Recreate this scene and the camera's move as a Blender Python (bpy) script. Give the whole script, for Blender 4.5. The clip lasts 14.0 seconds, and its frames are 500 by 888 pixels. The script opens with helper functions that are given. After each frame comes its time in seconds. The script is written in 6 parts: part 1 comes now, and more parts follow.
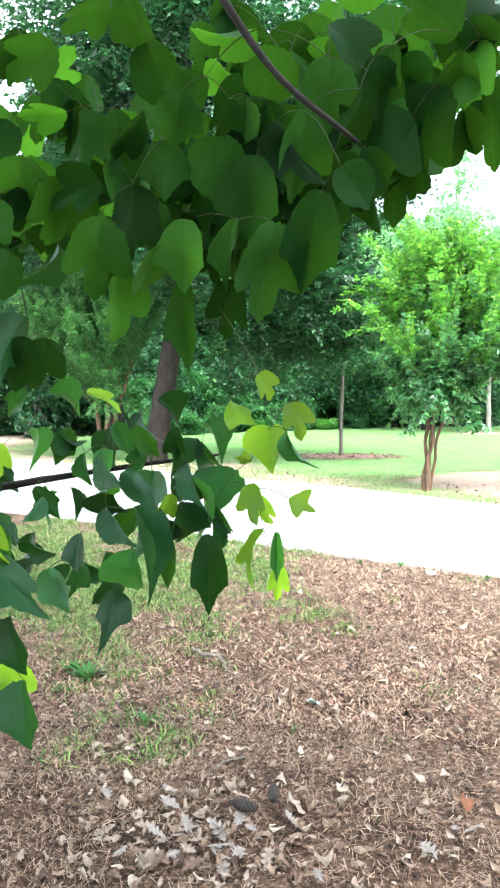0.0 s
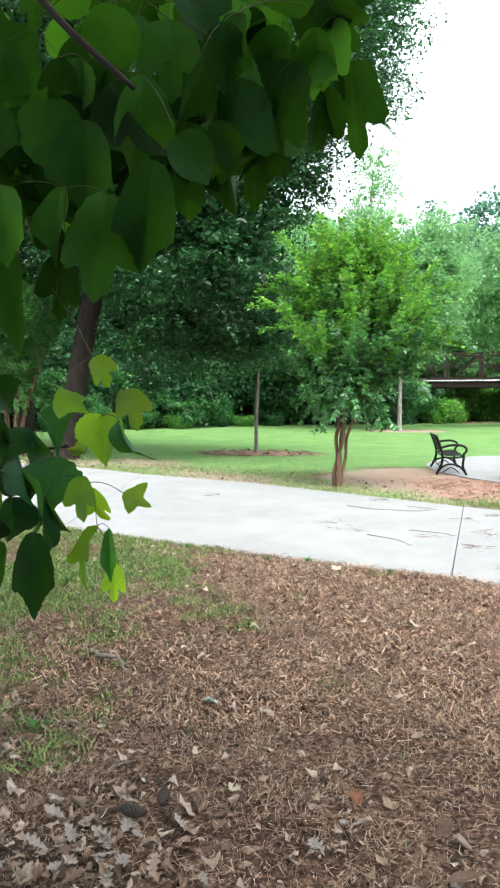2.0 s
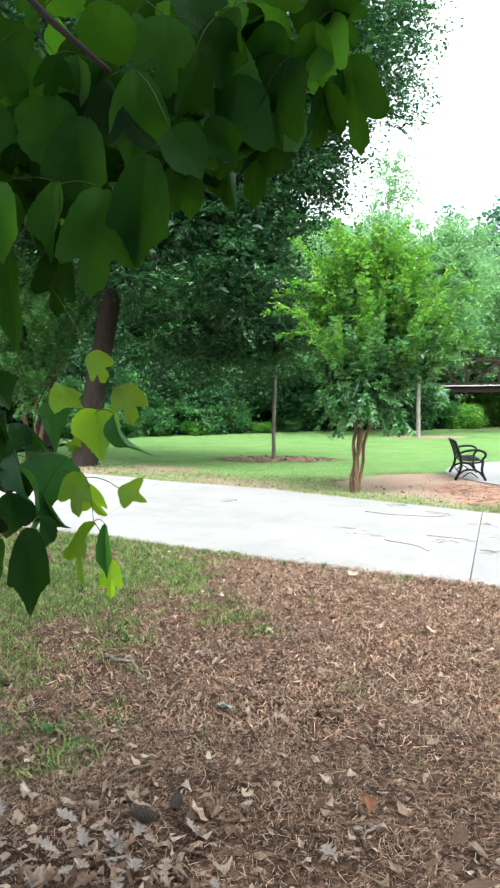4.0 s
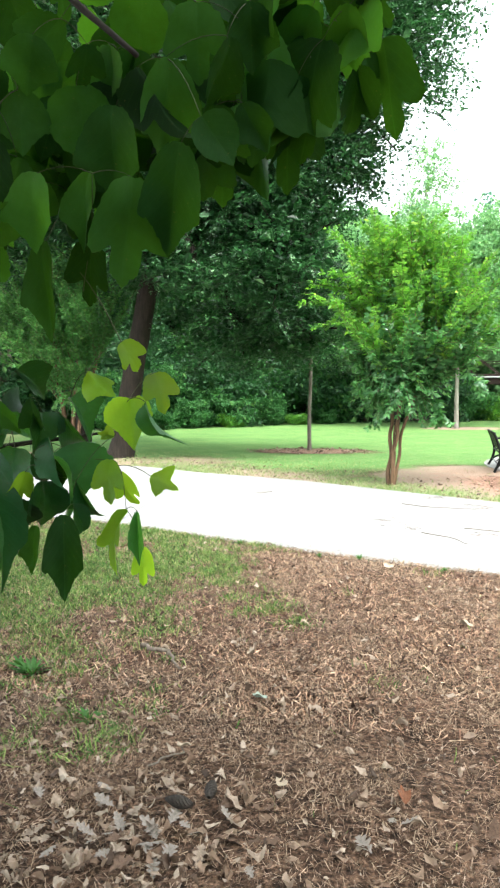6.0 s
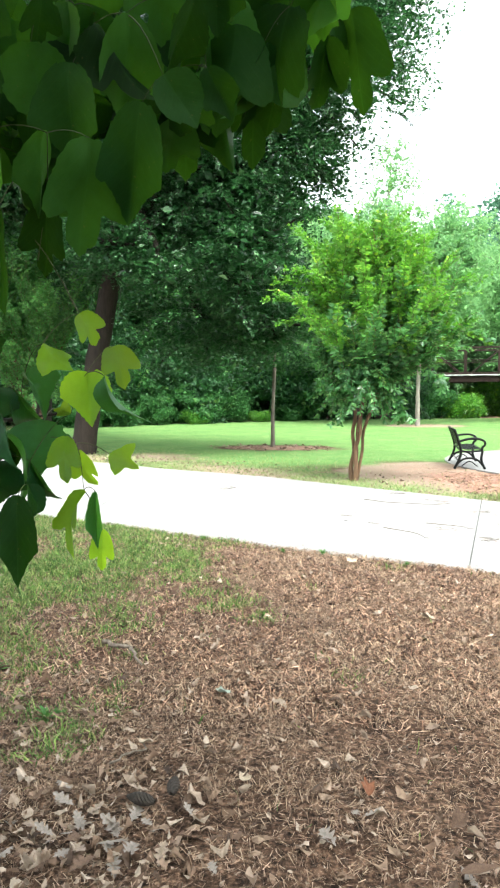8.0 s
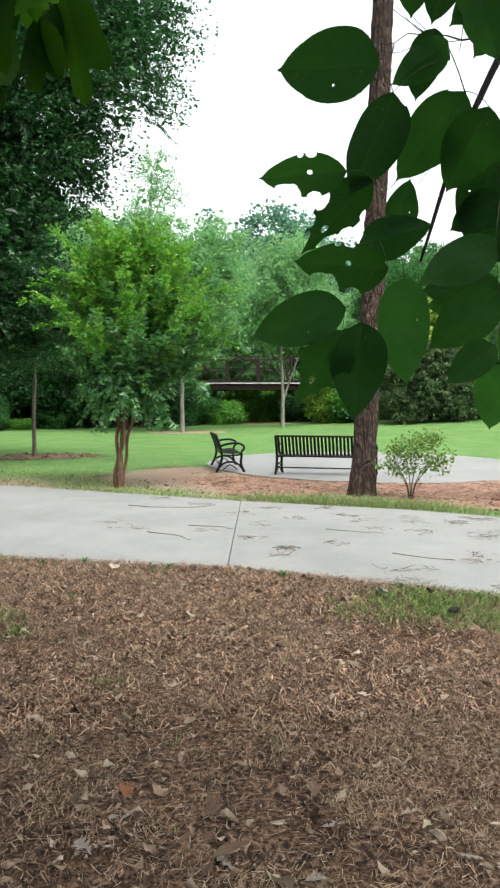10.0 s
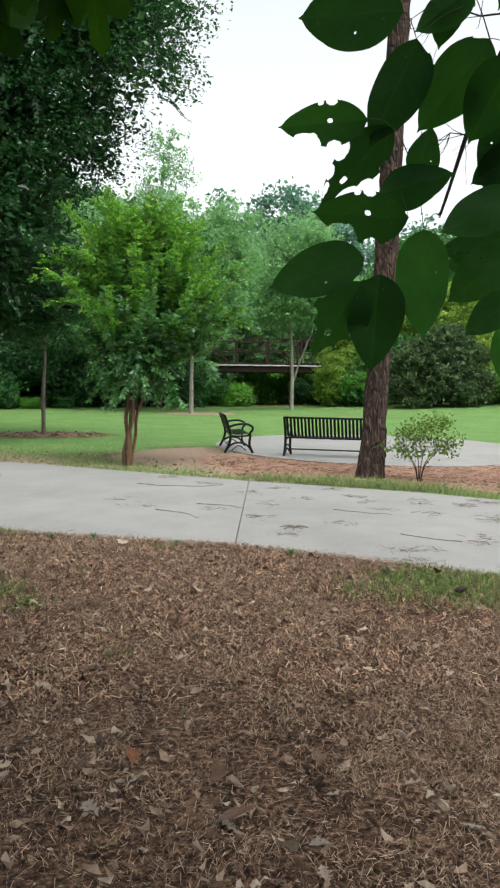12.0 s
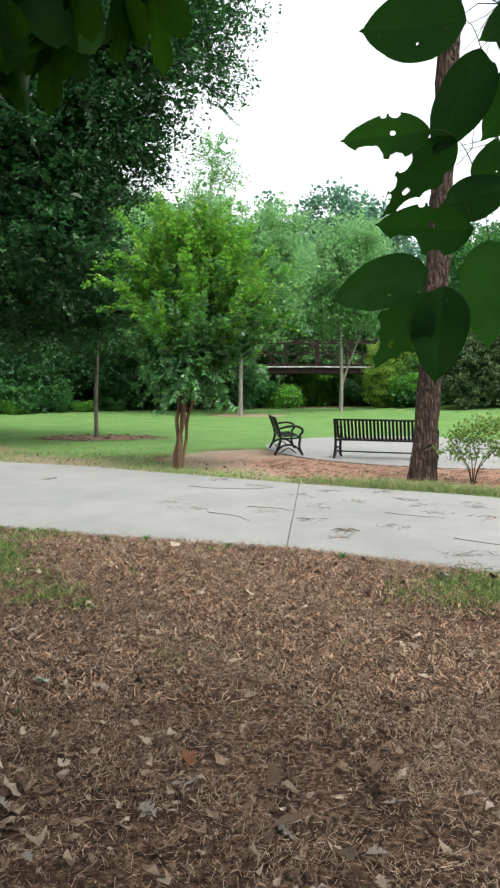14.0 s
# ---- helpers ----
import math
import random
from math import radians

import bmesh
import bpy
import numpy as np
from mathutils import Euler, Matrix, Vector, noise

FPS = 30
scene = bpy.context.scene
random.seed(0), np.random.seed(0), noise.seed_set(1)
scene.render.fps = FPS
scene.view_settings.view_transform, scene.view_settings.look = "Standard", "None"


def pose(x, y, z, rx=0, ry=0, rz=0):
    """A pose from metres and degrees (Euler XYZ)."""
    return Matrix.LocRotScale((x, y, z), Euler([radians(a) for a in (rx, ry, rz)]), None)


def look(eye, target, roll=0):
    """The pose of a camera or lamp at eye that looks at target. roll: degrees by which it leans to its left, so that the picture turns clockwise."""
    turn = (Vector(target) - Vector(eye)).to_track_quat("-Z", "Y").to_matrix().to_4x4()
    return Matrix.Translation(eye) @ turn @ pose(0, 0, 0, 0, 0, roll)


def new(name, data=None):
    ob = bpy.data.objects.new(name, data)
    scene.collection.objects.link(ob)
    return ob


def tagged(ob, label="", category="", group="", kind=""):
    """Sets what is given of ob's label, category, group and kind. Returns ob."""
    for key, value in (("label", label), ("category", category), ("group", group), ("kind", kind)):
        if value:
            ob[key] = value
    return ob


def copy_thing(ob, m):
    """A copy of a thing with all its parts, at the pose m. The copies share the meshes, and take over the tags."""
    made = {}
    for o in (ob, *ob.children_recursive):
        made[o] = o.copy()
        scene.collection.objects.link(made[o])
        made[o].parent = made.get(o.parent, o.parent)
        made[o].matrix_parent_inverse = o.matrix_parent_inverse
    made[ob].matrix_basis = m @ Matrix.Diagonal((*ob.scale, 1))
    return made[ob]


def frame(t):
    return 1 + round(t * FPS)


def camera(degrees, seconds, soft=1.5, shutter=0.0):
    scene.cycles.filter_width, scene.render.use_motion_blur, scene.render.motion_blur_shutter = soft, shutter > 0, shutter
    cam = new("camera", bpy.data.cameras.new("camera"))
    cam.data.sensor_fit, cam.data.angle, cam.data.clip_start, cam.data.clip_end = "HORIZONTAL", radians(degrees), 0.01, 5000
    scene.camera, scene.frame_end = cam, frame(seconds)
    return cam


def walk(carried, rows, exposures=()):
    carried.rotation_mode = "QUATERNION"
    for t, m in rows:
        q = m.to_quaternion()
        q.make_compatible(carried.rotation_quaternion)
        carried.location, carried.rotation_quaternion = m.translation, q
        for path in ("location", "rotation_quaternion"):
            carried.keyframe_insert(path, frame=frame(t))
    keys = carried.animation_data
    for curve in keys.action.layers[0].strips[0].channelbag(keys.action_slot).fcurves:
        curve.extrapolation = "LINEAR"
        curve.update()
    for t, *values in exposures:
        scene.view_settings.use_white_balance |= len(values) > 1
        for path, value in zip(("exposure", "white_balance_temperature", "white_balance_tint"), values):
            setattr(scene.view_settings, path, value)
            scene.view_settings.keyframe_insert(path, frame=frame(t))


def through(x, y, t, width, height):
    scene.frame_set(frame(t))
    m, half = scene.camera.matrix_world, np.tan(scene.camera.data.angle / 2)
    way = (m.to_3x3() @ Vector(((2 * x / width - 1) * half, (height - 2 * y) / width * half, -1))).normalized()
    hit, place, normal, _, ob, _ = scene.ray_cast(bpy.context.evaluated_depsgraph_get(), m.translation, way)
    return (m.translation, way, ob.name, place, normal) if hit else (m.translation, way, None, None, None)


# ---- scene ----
cam = camera(38.87, 14.0, 2.3)
PATH = [
    (0, look((-0.119, -0.118, 1.552), (-3.072, 9.424, 1.063), -0.46)),
    (0.5, look((-0.106, -0.074, 1.510), (-2.536, 9.606, 0.882), -0.28)),
    (1, look((-0.092, -0.083, 1.522), (-1.541, 9.797, 0.984), 0.43)),
    (1.5, look((-0.069, -0.066, 1.526), (-1.595, 9.796, 0.875), -0.64)),
    (2, look((-0.036, -0.037, 1.541), (-1.872, 9.778, 1.004), 0.15)),
    (2.5, look((-0.032, -0.031, 1.563), (-1.973, 9.765, 1.044), -0.05)),
    (3, look((-0.014, -0.035, 1.572), (-2.305, 9.688, 1.095), -0.39)),
    (3.5, look((-0.015, -0.004, 1.539), (-2.171, 9.746, 1.001), -0.09)),
    (4, look((-0.011, -0.026, 1.526), (-2.101, 9.743, 1.084), -0.18)),
    (4.2, look((-0.016, -0.029, 1.528), (-2.419, 9.665, 1.029), -0.08)),
    (6.3, look((-0.006, -0.022, 1.521), (-2.586, 9.622, 0.940), -0.33)),
    (6.5, look((-0.014, -0.027, 1.526), (-2.519, 9.633, 0.891), -0.12)),
    (7, look((-0.015, -0.033, 1.528), (-2.537, 9.620, 0.860), -0.47)),
    (7.5, look((-0.017, -0.019, 1.522), (-2.598, 9.616, 0.813), -0.31)),
    (8, look((-0.016, 0.009, 1.496), (-2.093, 9.773, 0.903), -0.05)),
    (8.5, look((-0.013, 0.017, 1.488), (-0.981, 9.956, 0.954), 0.48)),
    (9, look((-0.000, 0.000, 1.494), (-0.000, 9.986, 0.959), -0.03)),
    (9.2, look((0.014, 0.000, 1.494), (0.352, 9.983, 1.011), -0.16)),
    (11.3, look((0.058, 0.020, 1.420), (1.526, 9.891, 0.778), 0.24)),
    (11.5, look((0.050, 0.014, 1.427), (1.494, 9.882, 0.687), 0.53)),
    (12, look((0.039, 0.006, 1.428), (1.078, 9.924, 0.692), 0.69)),
    (12.5, look((0.033, 0.008, 1.426), (0.568, 9.966, 0.680), 0.16)),
    (13, look((0.020, 0.011, 1.425), (0.133, 9.980, 0.647), 0.33)),
    (13.5, look((0.016, 0.007, 1.432), (0.307, 9.974, 0.685), 0.47)),
    (14, look((0.019, -0.001, 1.443), (0.369, 9.967, 0.726), 0.22)),
]
EXPOSURES = [(0.0, 3.25, 5800, 5), (0.4, 3.1, 5850, 5), (0.9, 2.75, 6050, 6), (1.5, 2.2, 6150, 6), (3.0, 2.22, 6150, 6), (4.2, 2.32, 6200, 6), (6.3, 2.58, 6400, 3), (7.5, 2.62, 6400, 3), (8.0, 2.6, 6400, 3), (8.5, 2.28, 6400, 4), (8.8, 1.95, 6450, 5), (9.1, 1.7, 6450, 4), (11.3, 1.48, 6500, 5), (12.0, 1.26, 6500, 6), (12.6, 1.42, 6500, 5), (14.0, 1.51, 6500, 5)]
walk(cam, PATH, EXPOSURES)

# ---- light: a bright, hazy overcast sky ----
SUN_UP, SUN_TURN = 60, 148
world = bpy.data.worlds.new("world")
scene.world = world
world.use_nodes = True
wn, wl = world.node_tree.nodes, world.node_tree.links
sky = wn.new("ShaderNodeTexSky")
sky.sky_type = "NISHITA"
sky.sun_disc = False
sky.sun_elevation, sky.sun_rotation = radians(SUN_UP), radians(SUN_TURN)
sky.air_density, sky.dust_density, sky.ozone_density = 1.0, 4.0, 1.0
haze = wn.new("ShaderNodeHueSaturation")
haze.inputs["Saturation"].default_value = 0.18
haze.inputs["Value"].default_value = 1.0
wl.new(sky.outputs[0], haze.inputs["Color"])
wl.new(haze.outputs[0], wn["Background"].inputs["Color"])
wn["Background"].inputs["Strength"].default_value = 0.15
sun_data = bpy.data.lights.new("sun", "SUN")
sun_data.energy, sun_data.angle, sun_data.color = 0.6, radians(25), (1.0, 0.96, 0.9)
sun = new("sun", sun_data)
sun.matrix_world = pose(0, 0, 30, 90 - SUN_UP, 0, 180 - SUN_TURN)


# ---- materials ----
def material(name, rough=0.8, spec=0.3):
    m = bpy.data.materials.new(name)
    m.use_nodes = True
    b = m.node_tree.nodes["Principled BSDF"]
    b.inputs["Roughness"].default_value = rough
    b.inputs["Specular IOR Level"].default_value = spec
    return m, m.node_tree.nodes, m.node_tree.links, b


def noise_tex(n, l, scale, detail=6.0, rough=0.6, coord=None, stretch=None):
    t = n.new("ShaderNodeTexNoise")
    t.inputs["Scale"].default_value = scale
    t.inputs["Detail"].default_value = detail
    t.inputs["Roughness"].default_value = rough
    if coord is None:
        coord = n.new("ShaderNodeTexCoord").outputs["Object"]
    if stretch:
        mp = n.new("ShaderNodeMapping")
        mp.inputs["Scale"].default_value = stretch
        l.new(coord, mp.inputs["Vector"])
        coord = mp.outputs[0]
    l.new(coord, t.inputs["Vector"])
    return t.outputs["Fac"]


def ramp(n, l, fac, stops):
    r = n.new("ShaderNodeValToRGB")
    e = r.color_ramp.elements
    while len(e) < len(stops):
        e.new(0.5)
    for k, (pos, col) in zip(e, stops):
        k.position, k.color = pos, (*col, 1)
    l.new(fac, r.inputs[0])
    return r.outputs[0]


def mix(n, l, fac, a, b, mode="MIX"):
    m = n.new("ShaderNodeMix")
    m.data_type, m.blend_type = "RGBA", mode
    for value, slot in ((fac, m.inputs[0]), (a, m.inputs[6]), (b, m.inputs[7])):
        if isinstance(value, bpy.types.NodeSocket):
            l.new(value, slot)
        else:
            slot.default_value = value if not isinstance(value, tuple) else (*value, 1)
    return m.outputs[2]


def bump(n, l, b, height, strength, dist=0.02):
    k = n.new("ShaderNodeBump")
    k.inputs["Strength"].default_value, k.inputs["Distance"].default_value = strength, dist
    l.new(height, k.inputs["Height"])
    l.new(k.outputs[0], b.inputs["Normal"])


def two_scale(name, dark, light, fine, coarse, rough=0.85, relief=0.6, depth=0.01, stretch=None, spec=0.25):
    """A surface with a fine grain and coarse stains."""
    m, n, l, b = material(name, rough, spec)
    f1 = noise_tex(n, l, fine, 8, 0.65, stretch=stretch)
    f2 = noise_tex(n, l, coarse, 4, 0.55)
    mid = tuple((p + q) / 2 for p, q in zip(dark, light))
    c1 = ramp(n, l, f1, [(0.3, dark), (0.5, mid), (0.7, light)])
    c2 = ramp(n, l, f2, [(0.3, (0.72, 0.72, 0.72)), (0.7, (1.15, 1.15, 1.15))])
    l.new(mix(n, l, 1.0, c1, c2, "MULTIPLY"), b.inputs["Base Color"])
    bump(n, l, b, f1, relief, depth)
    return m


def foliage(name, dark, light, glow, through=0.35, rough=0.45, spec=0.35, tint=None, patch=0.7):
    """Leaves: a glossy face over a translucent body, each leaf of its own green."""
    m, n, l, b = material(name, rough, spec)
    geo = n.new("ShaderNodeNewGeometry")
    col = ramp(n, l, geo.outputs["Random Per Island"], [(0.0, dark), (0.55, tuple((p + q) / 2 for p, q in zip(dark, light))), (0.9, light), (1.0, tint or light)])
    f = noise_tex(n, l, patch, 3, 0.5)
    shade = ramp(n, l, f, [(0.3, (0.75, 0.8, 0.7)), (0.7, (1.2, 1.15, 1.1))])
    col = mix(n, l, 1.0, col, shade, "MULTIPLY")
    # A finer noise paints the shaded gaps between leaf clusters into the colour.
    sprig_shade = noise_tex(n, l, patch * 5, 4, 0.6)
    col = mix(n, l, 1.0, col, ramp(n, l, sprig_shade, [(0.35, (0.55, 0.6, 0.6)), (0.65, (1.3, 1.25, 1.2))]), "MULTIPLY")
    l.new(col, b.inputs["Base Color"])
    t = n.new("ShaderNodeBsdfTranslucent")
    tc = mix(n, l, 0.6, col, glow)
    l.new(tc, t.inputs["Color"])
    s = n.new("ShaderNodeMixShader")
    s.inputs[0].default_value = through
    l.new(b.outputs[0], s.inputs[1])
    l.new(t.outputs[0], s.inputs[2])
    l.new(s.outputs[0], n["Material Output"].inputs["Surface"])
    return m


def near_leaf(name, top, back, glow, through, rough=0.5, spec=0.25, veins=0.2, dim=0.22):
    """A leaf seen from a hand's width: midrib, side veins, blotches and spots; each leaf with a tone of its own."""
    m, n, l, b = material(name, rough, spec)
    info = n.new("ShaderNodeObjectInfo")
    co = n.new("ShaderNodeTexCoord").outputs["Object"]
    rand = info.outputs["Random"]

    def calc(op, x, y=0.0, z=0.0):
        k = n.new("ShaderNodeMath")
        k.operation = op
        for slot, value in zip(k.inputs, (x, y, z)):
            if isinstance(value, bpy.types.NodeSocket):
                l.new(value, slot)
            else:
                slot.default_value = value
        return k.outputs[0]

    xyz = n.new("ShaderNodeSeparateXYZ")
    l.new(co, xyz.inputs[0])
    side = calc("ABSOLUTE", xyz.outputs[0])
    run = calc("SUBTRACT", xyz.outputs[1], calc("MULTIPLY", side, 0.85))
    wave = calc("ABSOLUTE", calc("SUBTRACT", calc("FRACT", calc("MULTIPLY", run, 8.5)), 0.5))
    vein = calc("SUBTRACT", 1.0, calc("SMOOTH_MIN", calc("MULTIPLY", wave, 9.0), 1.0, 0.2))
    rib = calc("SUBTRACT", 1.0, calc("SMOOTH_MIN", calc("MULTIPLY", side, 55.0), 1.0, 0.2))
    lines = calc("MAXIMUM", calc("MULTIPLY", vein, 0.45), rib)
    base = ramp(n, l, rand, [(0.0, tuple(p * 0.4 for p in top)), (0.35, top), (0.7, back), (1.0, tuple(p * 1.5 for p in back))])
    blot = noise_tex(n, l, 5, 6, 0.65, co)
    base = mix(n, l, 1.0, base, ramp(n, l, blot, [(0.3, (0.68, 0.75, 0.65)), (0.7, (1.25, 1.2, 1.15))]), "MULTIPLY")
    spots = noise_tex(n, l, 17, 2, 0.5, co)
    base = mix(n, l, ramp(n, l, spots, [(0.70, (0, 0, 0)), (0.76, (0.6, 0.6, 0.6))]), base, (0.14, 0.10, 0.03))
    base = mix(n, l, calc("MULTIPLY", lines, veins), base, tuple(p * 2.4 + 0.02 for p in back))
    l.new(base, b.inputs["Base Color"])
    bump(n, l, b, calc("ADD", lines, calc("MULTIPLY", blot, 0.9)), veins * 0.7, 0.05)
    t = n.new("ShaderNodeBsdfTranslucent")
    shine = ramp(n, l, rand, [(0.0, tuple(p * dim for p in glow)), (0.5, tuple(p * (0.14 + dim) for p in glow)), (0.85, tuple(p * (0.4 + 0.6 * dim) for p in glow)), (1.0, glow)])
    lit = mix(n, l, 0.8, base, shine)
    lit = mix(n, l, calc("MULTIPLY", lines, veins), lit, tuple(p * 0.35 for p in glow))
    l.new(lit, t.inputs["Color"])
    s = n.new("ShaderNodeMixShader")
    s.inputs[0].default_value = through
    l.new(b.outputs[0], s.inputs[1])
    l.new(t.outputs[0], s.inputs[2])
    l.new(s.outputs[0], n["Material Output"].inputs["Surface"])
    return m


def scatter_mat(name, colours, rough=0.8, through=0.0, clump=0.0):
    """Small loose pieces, each with a colour of its own from a list."""
    m, n, l, b = material(name, rough, 0.3)
    geo = n.new("ShaderNodeNewGeometry")
    k = len(colours)
    col = ramp(n, l, geo.outputs["Random Per Island"], [(i / (k - 1), c) for i, c in enumerate(colours)])
    f = noise_tex(n, l, 60, 4, 0.6)
    col = mix(n, l, 1.0, col, ramp(n, l, f, [(0.3, (0.75, 0.75, 0.75)), (0.7, (1.15, 1.15, 1.15))]), "MULTIPLY")
    if clump:
        col = mix(n, l, 1.0, col, ramp(n, l, noise_tex(n, l, clump, 5, 0.65), [(0.36, (0.46, 0.44, 0.42)), (0.5, (1.04, 1.03, 1.02)), (0.64, (1.55, 1.53, 1.5))]), "MULTIPLY")
    l.new(col, b.inputs["Base Color"])
    if through:
        t = n.new("ShaderNodeBsdfTranslucent")
        l.new(col, t.inputs["Color"])
        s = n.new("ShaderNodeMixShader")
        s.inputs[0].default_value = through
        l.new(b.outputs[0], s.inputs[1])
        l.new(t.outputs[0], s.inputs[2])
        l.new(s.outputs[0], n["Material Output"].inputs["Surface"])
    return m


def ground_material():
    """Pine straw and leaf litter, lawn, mulch and bare earth, blended by the painted zones."""
    m, n, l, b = material("ground", 0.95, 0.15)
    zone = n.new("ShaderNodeVertexColor")
    zone.layer_name = "zone"
    sep = n.new("ShaderNodeSeparateColor")
    l.new(zone.outputs[0], sep.inputs[0])
    fine = noise_tex(n, l, 38, 8, 0.72)
    mid = noise_tex(n, l, 6, 6, 0.65)
    broad = noise_tex(n, l, 0.55, 5, 0.6)
    # The darkest stops put the shade in gaps between straws into the colour.
    straw = ramp(n, l, fine, [(0.34, (0.01, 0.007, 0.005)), (0.47, (0.075, 0.046, 0.031)), (0.57, (0.19, 0.12, 0.083)), (0.7, (0.41, 0.285, 0.205))])
    straw = mix(n, l, 1.0, straw, ramp(n, l, noise_tex(n, l, 1.3, 5, 0.6), [(0.35, (0.62, 0.56, 0.53)), (0.65, (1.2, 1.2, 1.2))]), "MULTIPLY")
    straw = mix(n, l, 1.0, straw, ramp(n, l, mid, [(0.35, (0.45, 0.42, 0.4)), (0.65, (1.25, 1.23, 1.2))]), "MULTIPLY")
    grass = ramp(n, l, noise_tex(n, l, 14, 8, 0.75), [(0.25, (0.05, 0.126, 0.032)), (0.5, (0.1, 0.203, 0.06)), (0.75, (0.173, 0.275, 0.094))])
    grass = mix(n, l, 1.0, grass, ramp(n, l, broad, [(0.3, (0.8, 0.86, 0.8)), (0.7, (1.25, 1.12, 1.1))]), "MULTIPLY")
    grass = mix(n, l, ramp(n, l, noise_tex(n, l, 2.2, 7, 0.7), [(0.5, (0, 0, 0)), (0.72, (0.55, 0.55, 0.55))]), grass, (0.2, 0.21, 0.09))
    mulch = ramp(n, l, noise_tex(n, l, 22, 8, 0.7), [(0.3, (0.15, 0.075, 0.055)), (0.5, (0.33, 0.19, 0.142)), (0.7, (0.47, 0.315, 0.25))])
    earth = ramp(n, l, fine, [(0.3, (0.16, 0.112, 0.08)), (0.5, (0.27, 0.2, 0.148)), (0.7, (0.37, 0.29, 0.22))])

    def edge(amount, scale, soft):
        """A ragged border: the painted amount against a noise."""
        sub = n.new("ShaderNodeMath")
        sub.operation = "ADD"
        l.new(amount, sub.inputs[0])
        nz = n.new("ShaderNodeMath")
        nz.operation = "MULTIPLY_ADD"
        nz.inputs[1].default_value, nz.inputs[2].default_value = 1.6, -0.8
        l.new(noise_tex(n, l, scale, 8, 0.75), nz.inputs[0])
        l.new(nz.outputs[0], sub.inputs[1])
        r = n.new("ShaderNodeMapRange")
        r.inputs["From Min"].default_value, r.inputs["From Max"].default_value = 0.5 - soft, 0.5 + soft
        l.new(sub.outputs[0], r.inputs["Value"])
        return r.outputs[0]

    col = mix(n, l, edge(sep.outputs[2], 5, 0.25), straw, earth)
    col = mix(n, l, edge(sep.outputs[1], 5, 0.2), col, mulch)
    col = mix(n, l, edge(sep.outputs[0], 9, 0.22), col, grass)
    l.new(col, b.inputs["Base Color"])
    bump(n, l, b, fine, 0.9, 0.03)
    return m


def concrete_material(name="concrete"):
    m, n, l, b = material(name, 0.85, 0.25)
    co = n.new("ShaderNodeTexCoord").outputs["Object"]
    f1, f2, f3 = noise_tex(n, l, 90, 6, 0.7, co), noise_tex(n, l, 2.2, 6, 0.65, co), noise_tex(n, l, 0.45, 4, 0.6, co)
    c = ramp(n, l, f1, [(0.3, (0.208, 0.203, 0.202)), (0.7, (0.28, 0.274, 0.272))])
    c = mix(n, l, 1.0, c, ramp(n, l, f2, [(0.3, (0.92, 0.92, 0.92)), (0.6, (1.02, 1.02, 1.02))]), "MULTIPLY")
    c = mix(n, l, 1.0, c, ramp(n, l, f3, [(0.35, (0.86, 0.87, 0.86)), (0.65, (1.05, 1.05, 1.04))]), "MULTIPLY")
    info = n.new("ShaderNodeObjectInfo")
    c = mix(n, l, 1.0, c, ramp(n, l, info.outputs["Random"], [(0, (0.93, 0.93, 0.92)), (1, (1.04, 1.04, 1.04))]), "MULTIPLY")
    l.new(c, b.inputs["Base Color"])
    bump(n, l, b, f1, 0.4, 0.004)
    return m


def bark_material(name, dark, light, stretch, scale, relief=1.0):
    return two_scale(name, dark, light, scale, 1.2, 0.9, relief, 0.03, stretch)


def plated_bark():
    """Pine bark: long plates with dark fissures between them."""
    m, n, l, b = material("pine_bark", 0.95, 0.15)
    co = n.new("ShaderNodeTexCoord").outputs["Object"]
    mp = n.new("ShaderNodeMapping")
    mp.inputs["Scale"].default_value = (0.75, 0.75, 0.2)
    l.new(co, mp.inputs["Vector"])
    warp = n.new("ShaderNodeTexNoise")
    warp.inputs["Scale"].default_value = 7
    l.new(mp.outputs[0], warp.inputs["Vector"])
    at = mix(n, l, 0.2, mp.outputs[0], warp.outputs["Color"])
    v = n.new("ShaderNodeTexVoronoi")
    v.feature = "DISTANCE_TO_EDGE"
    v.inputs["Scale"].default_value = 17
    l.new(at, v.inputs["Vector"])
    grain = noise_tex(n, l, 26, 8, 0.75, co, (1, 1, 0.28))
    tone = noise_tex(n, l, 5, 5, 0.65, co)
    c = ramp(n, l, grain, [(0.32, (0.016, 0.012, 0.01)), (0.5, (0.06, 0.046, 0.04)), (0.7, (0.145, 0.118, 0.104))])
    c = mix(n, l, 1.0, c, ramp(n, l, tone, [(0.35, (0.62, 0.62, 0.63)), (0.65, (1.35, 1.15, 1.05))]), "MULTIPLY")
    c = mix(n, l, ramp(n, l, v.outputs["Distance"], [(0.0, (0.5, 0.5, 0.5)), (0.07, (1, 1, 1))]), (0.025, 0.018, 0.015), c)
    l.new(c, b.inputs["Base Color"])
    bump(n, l, b, ramp(n, l, v.outputs["Distance"], [(0.0, (0, 0, 0)), (0.25, (1, 1, 1))]), 0.9, 0.04)
    return m


def metal_material(name, colour, rough):
    m, n, l, b = material(name, rough, 0.2)
    f = noise_tex(n, l, 30, 5, 0.6)
    l.new(ramp(n, l, f, [(0.3, tuple(c * 0.7 for c in colour)), (0.7, tuple(c * 1.3 for c in colour))]), b.inputs["Base Color"])
    bump(n, l, b, f, 0.15, 0.002)
    return m


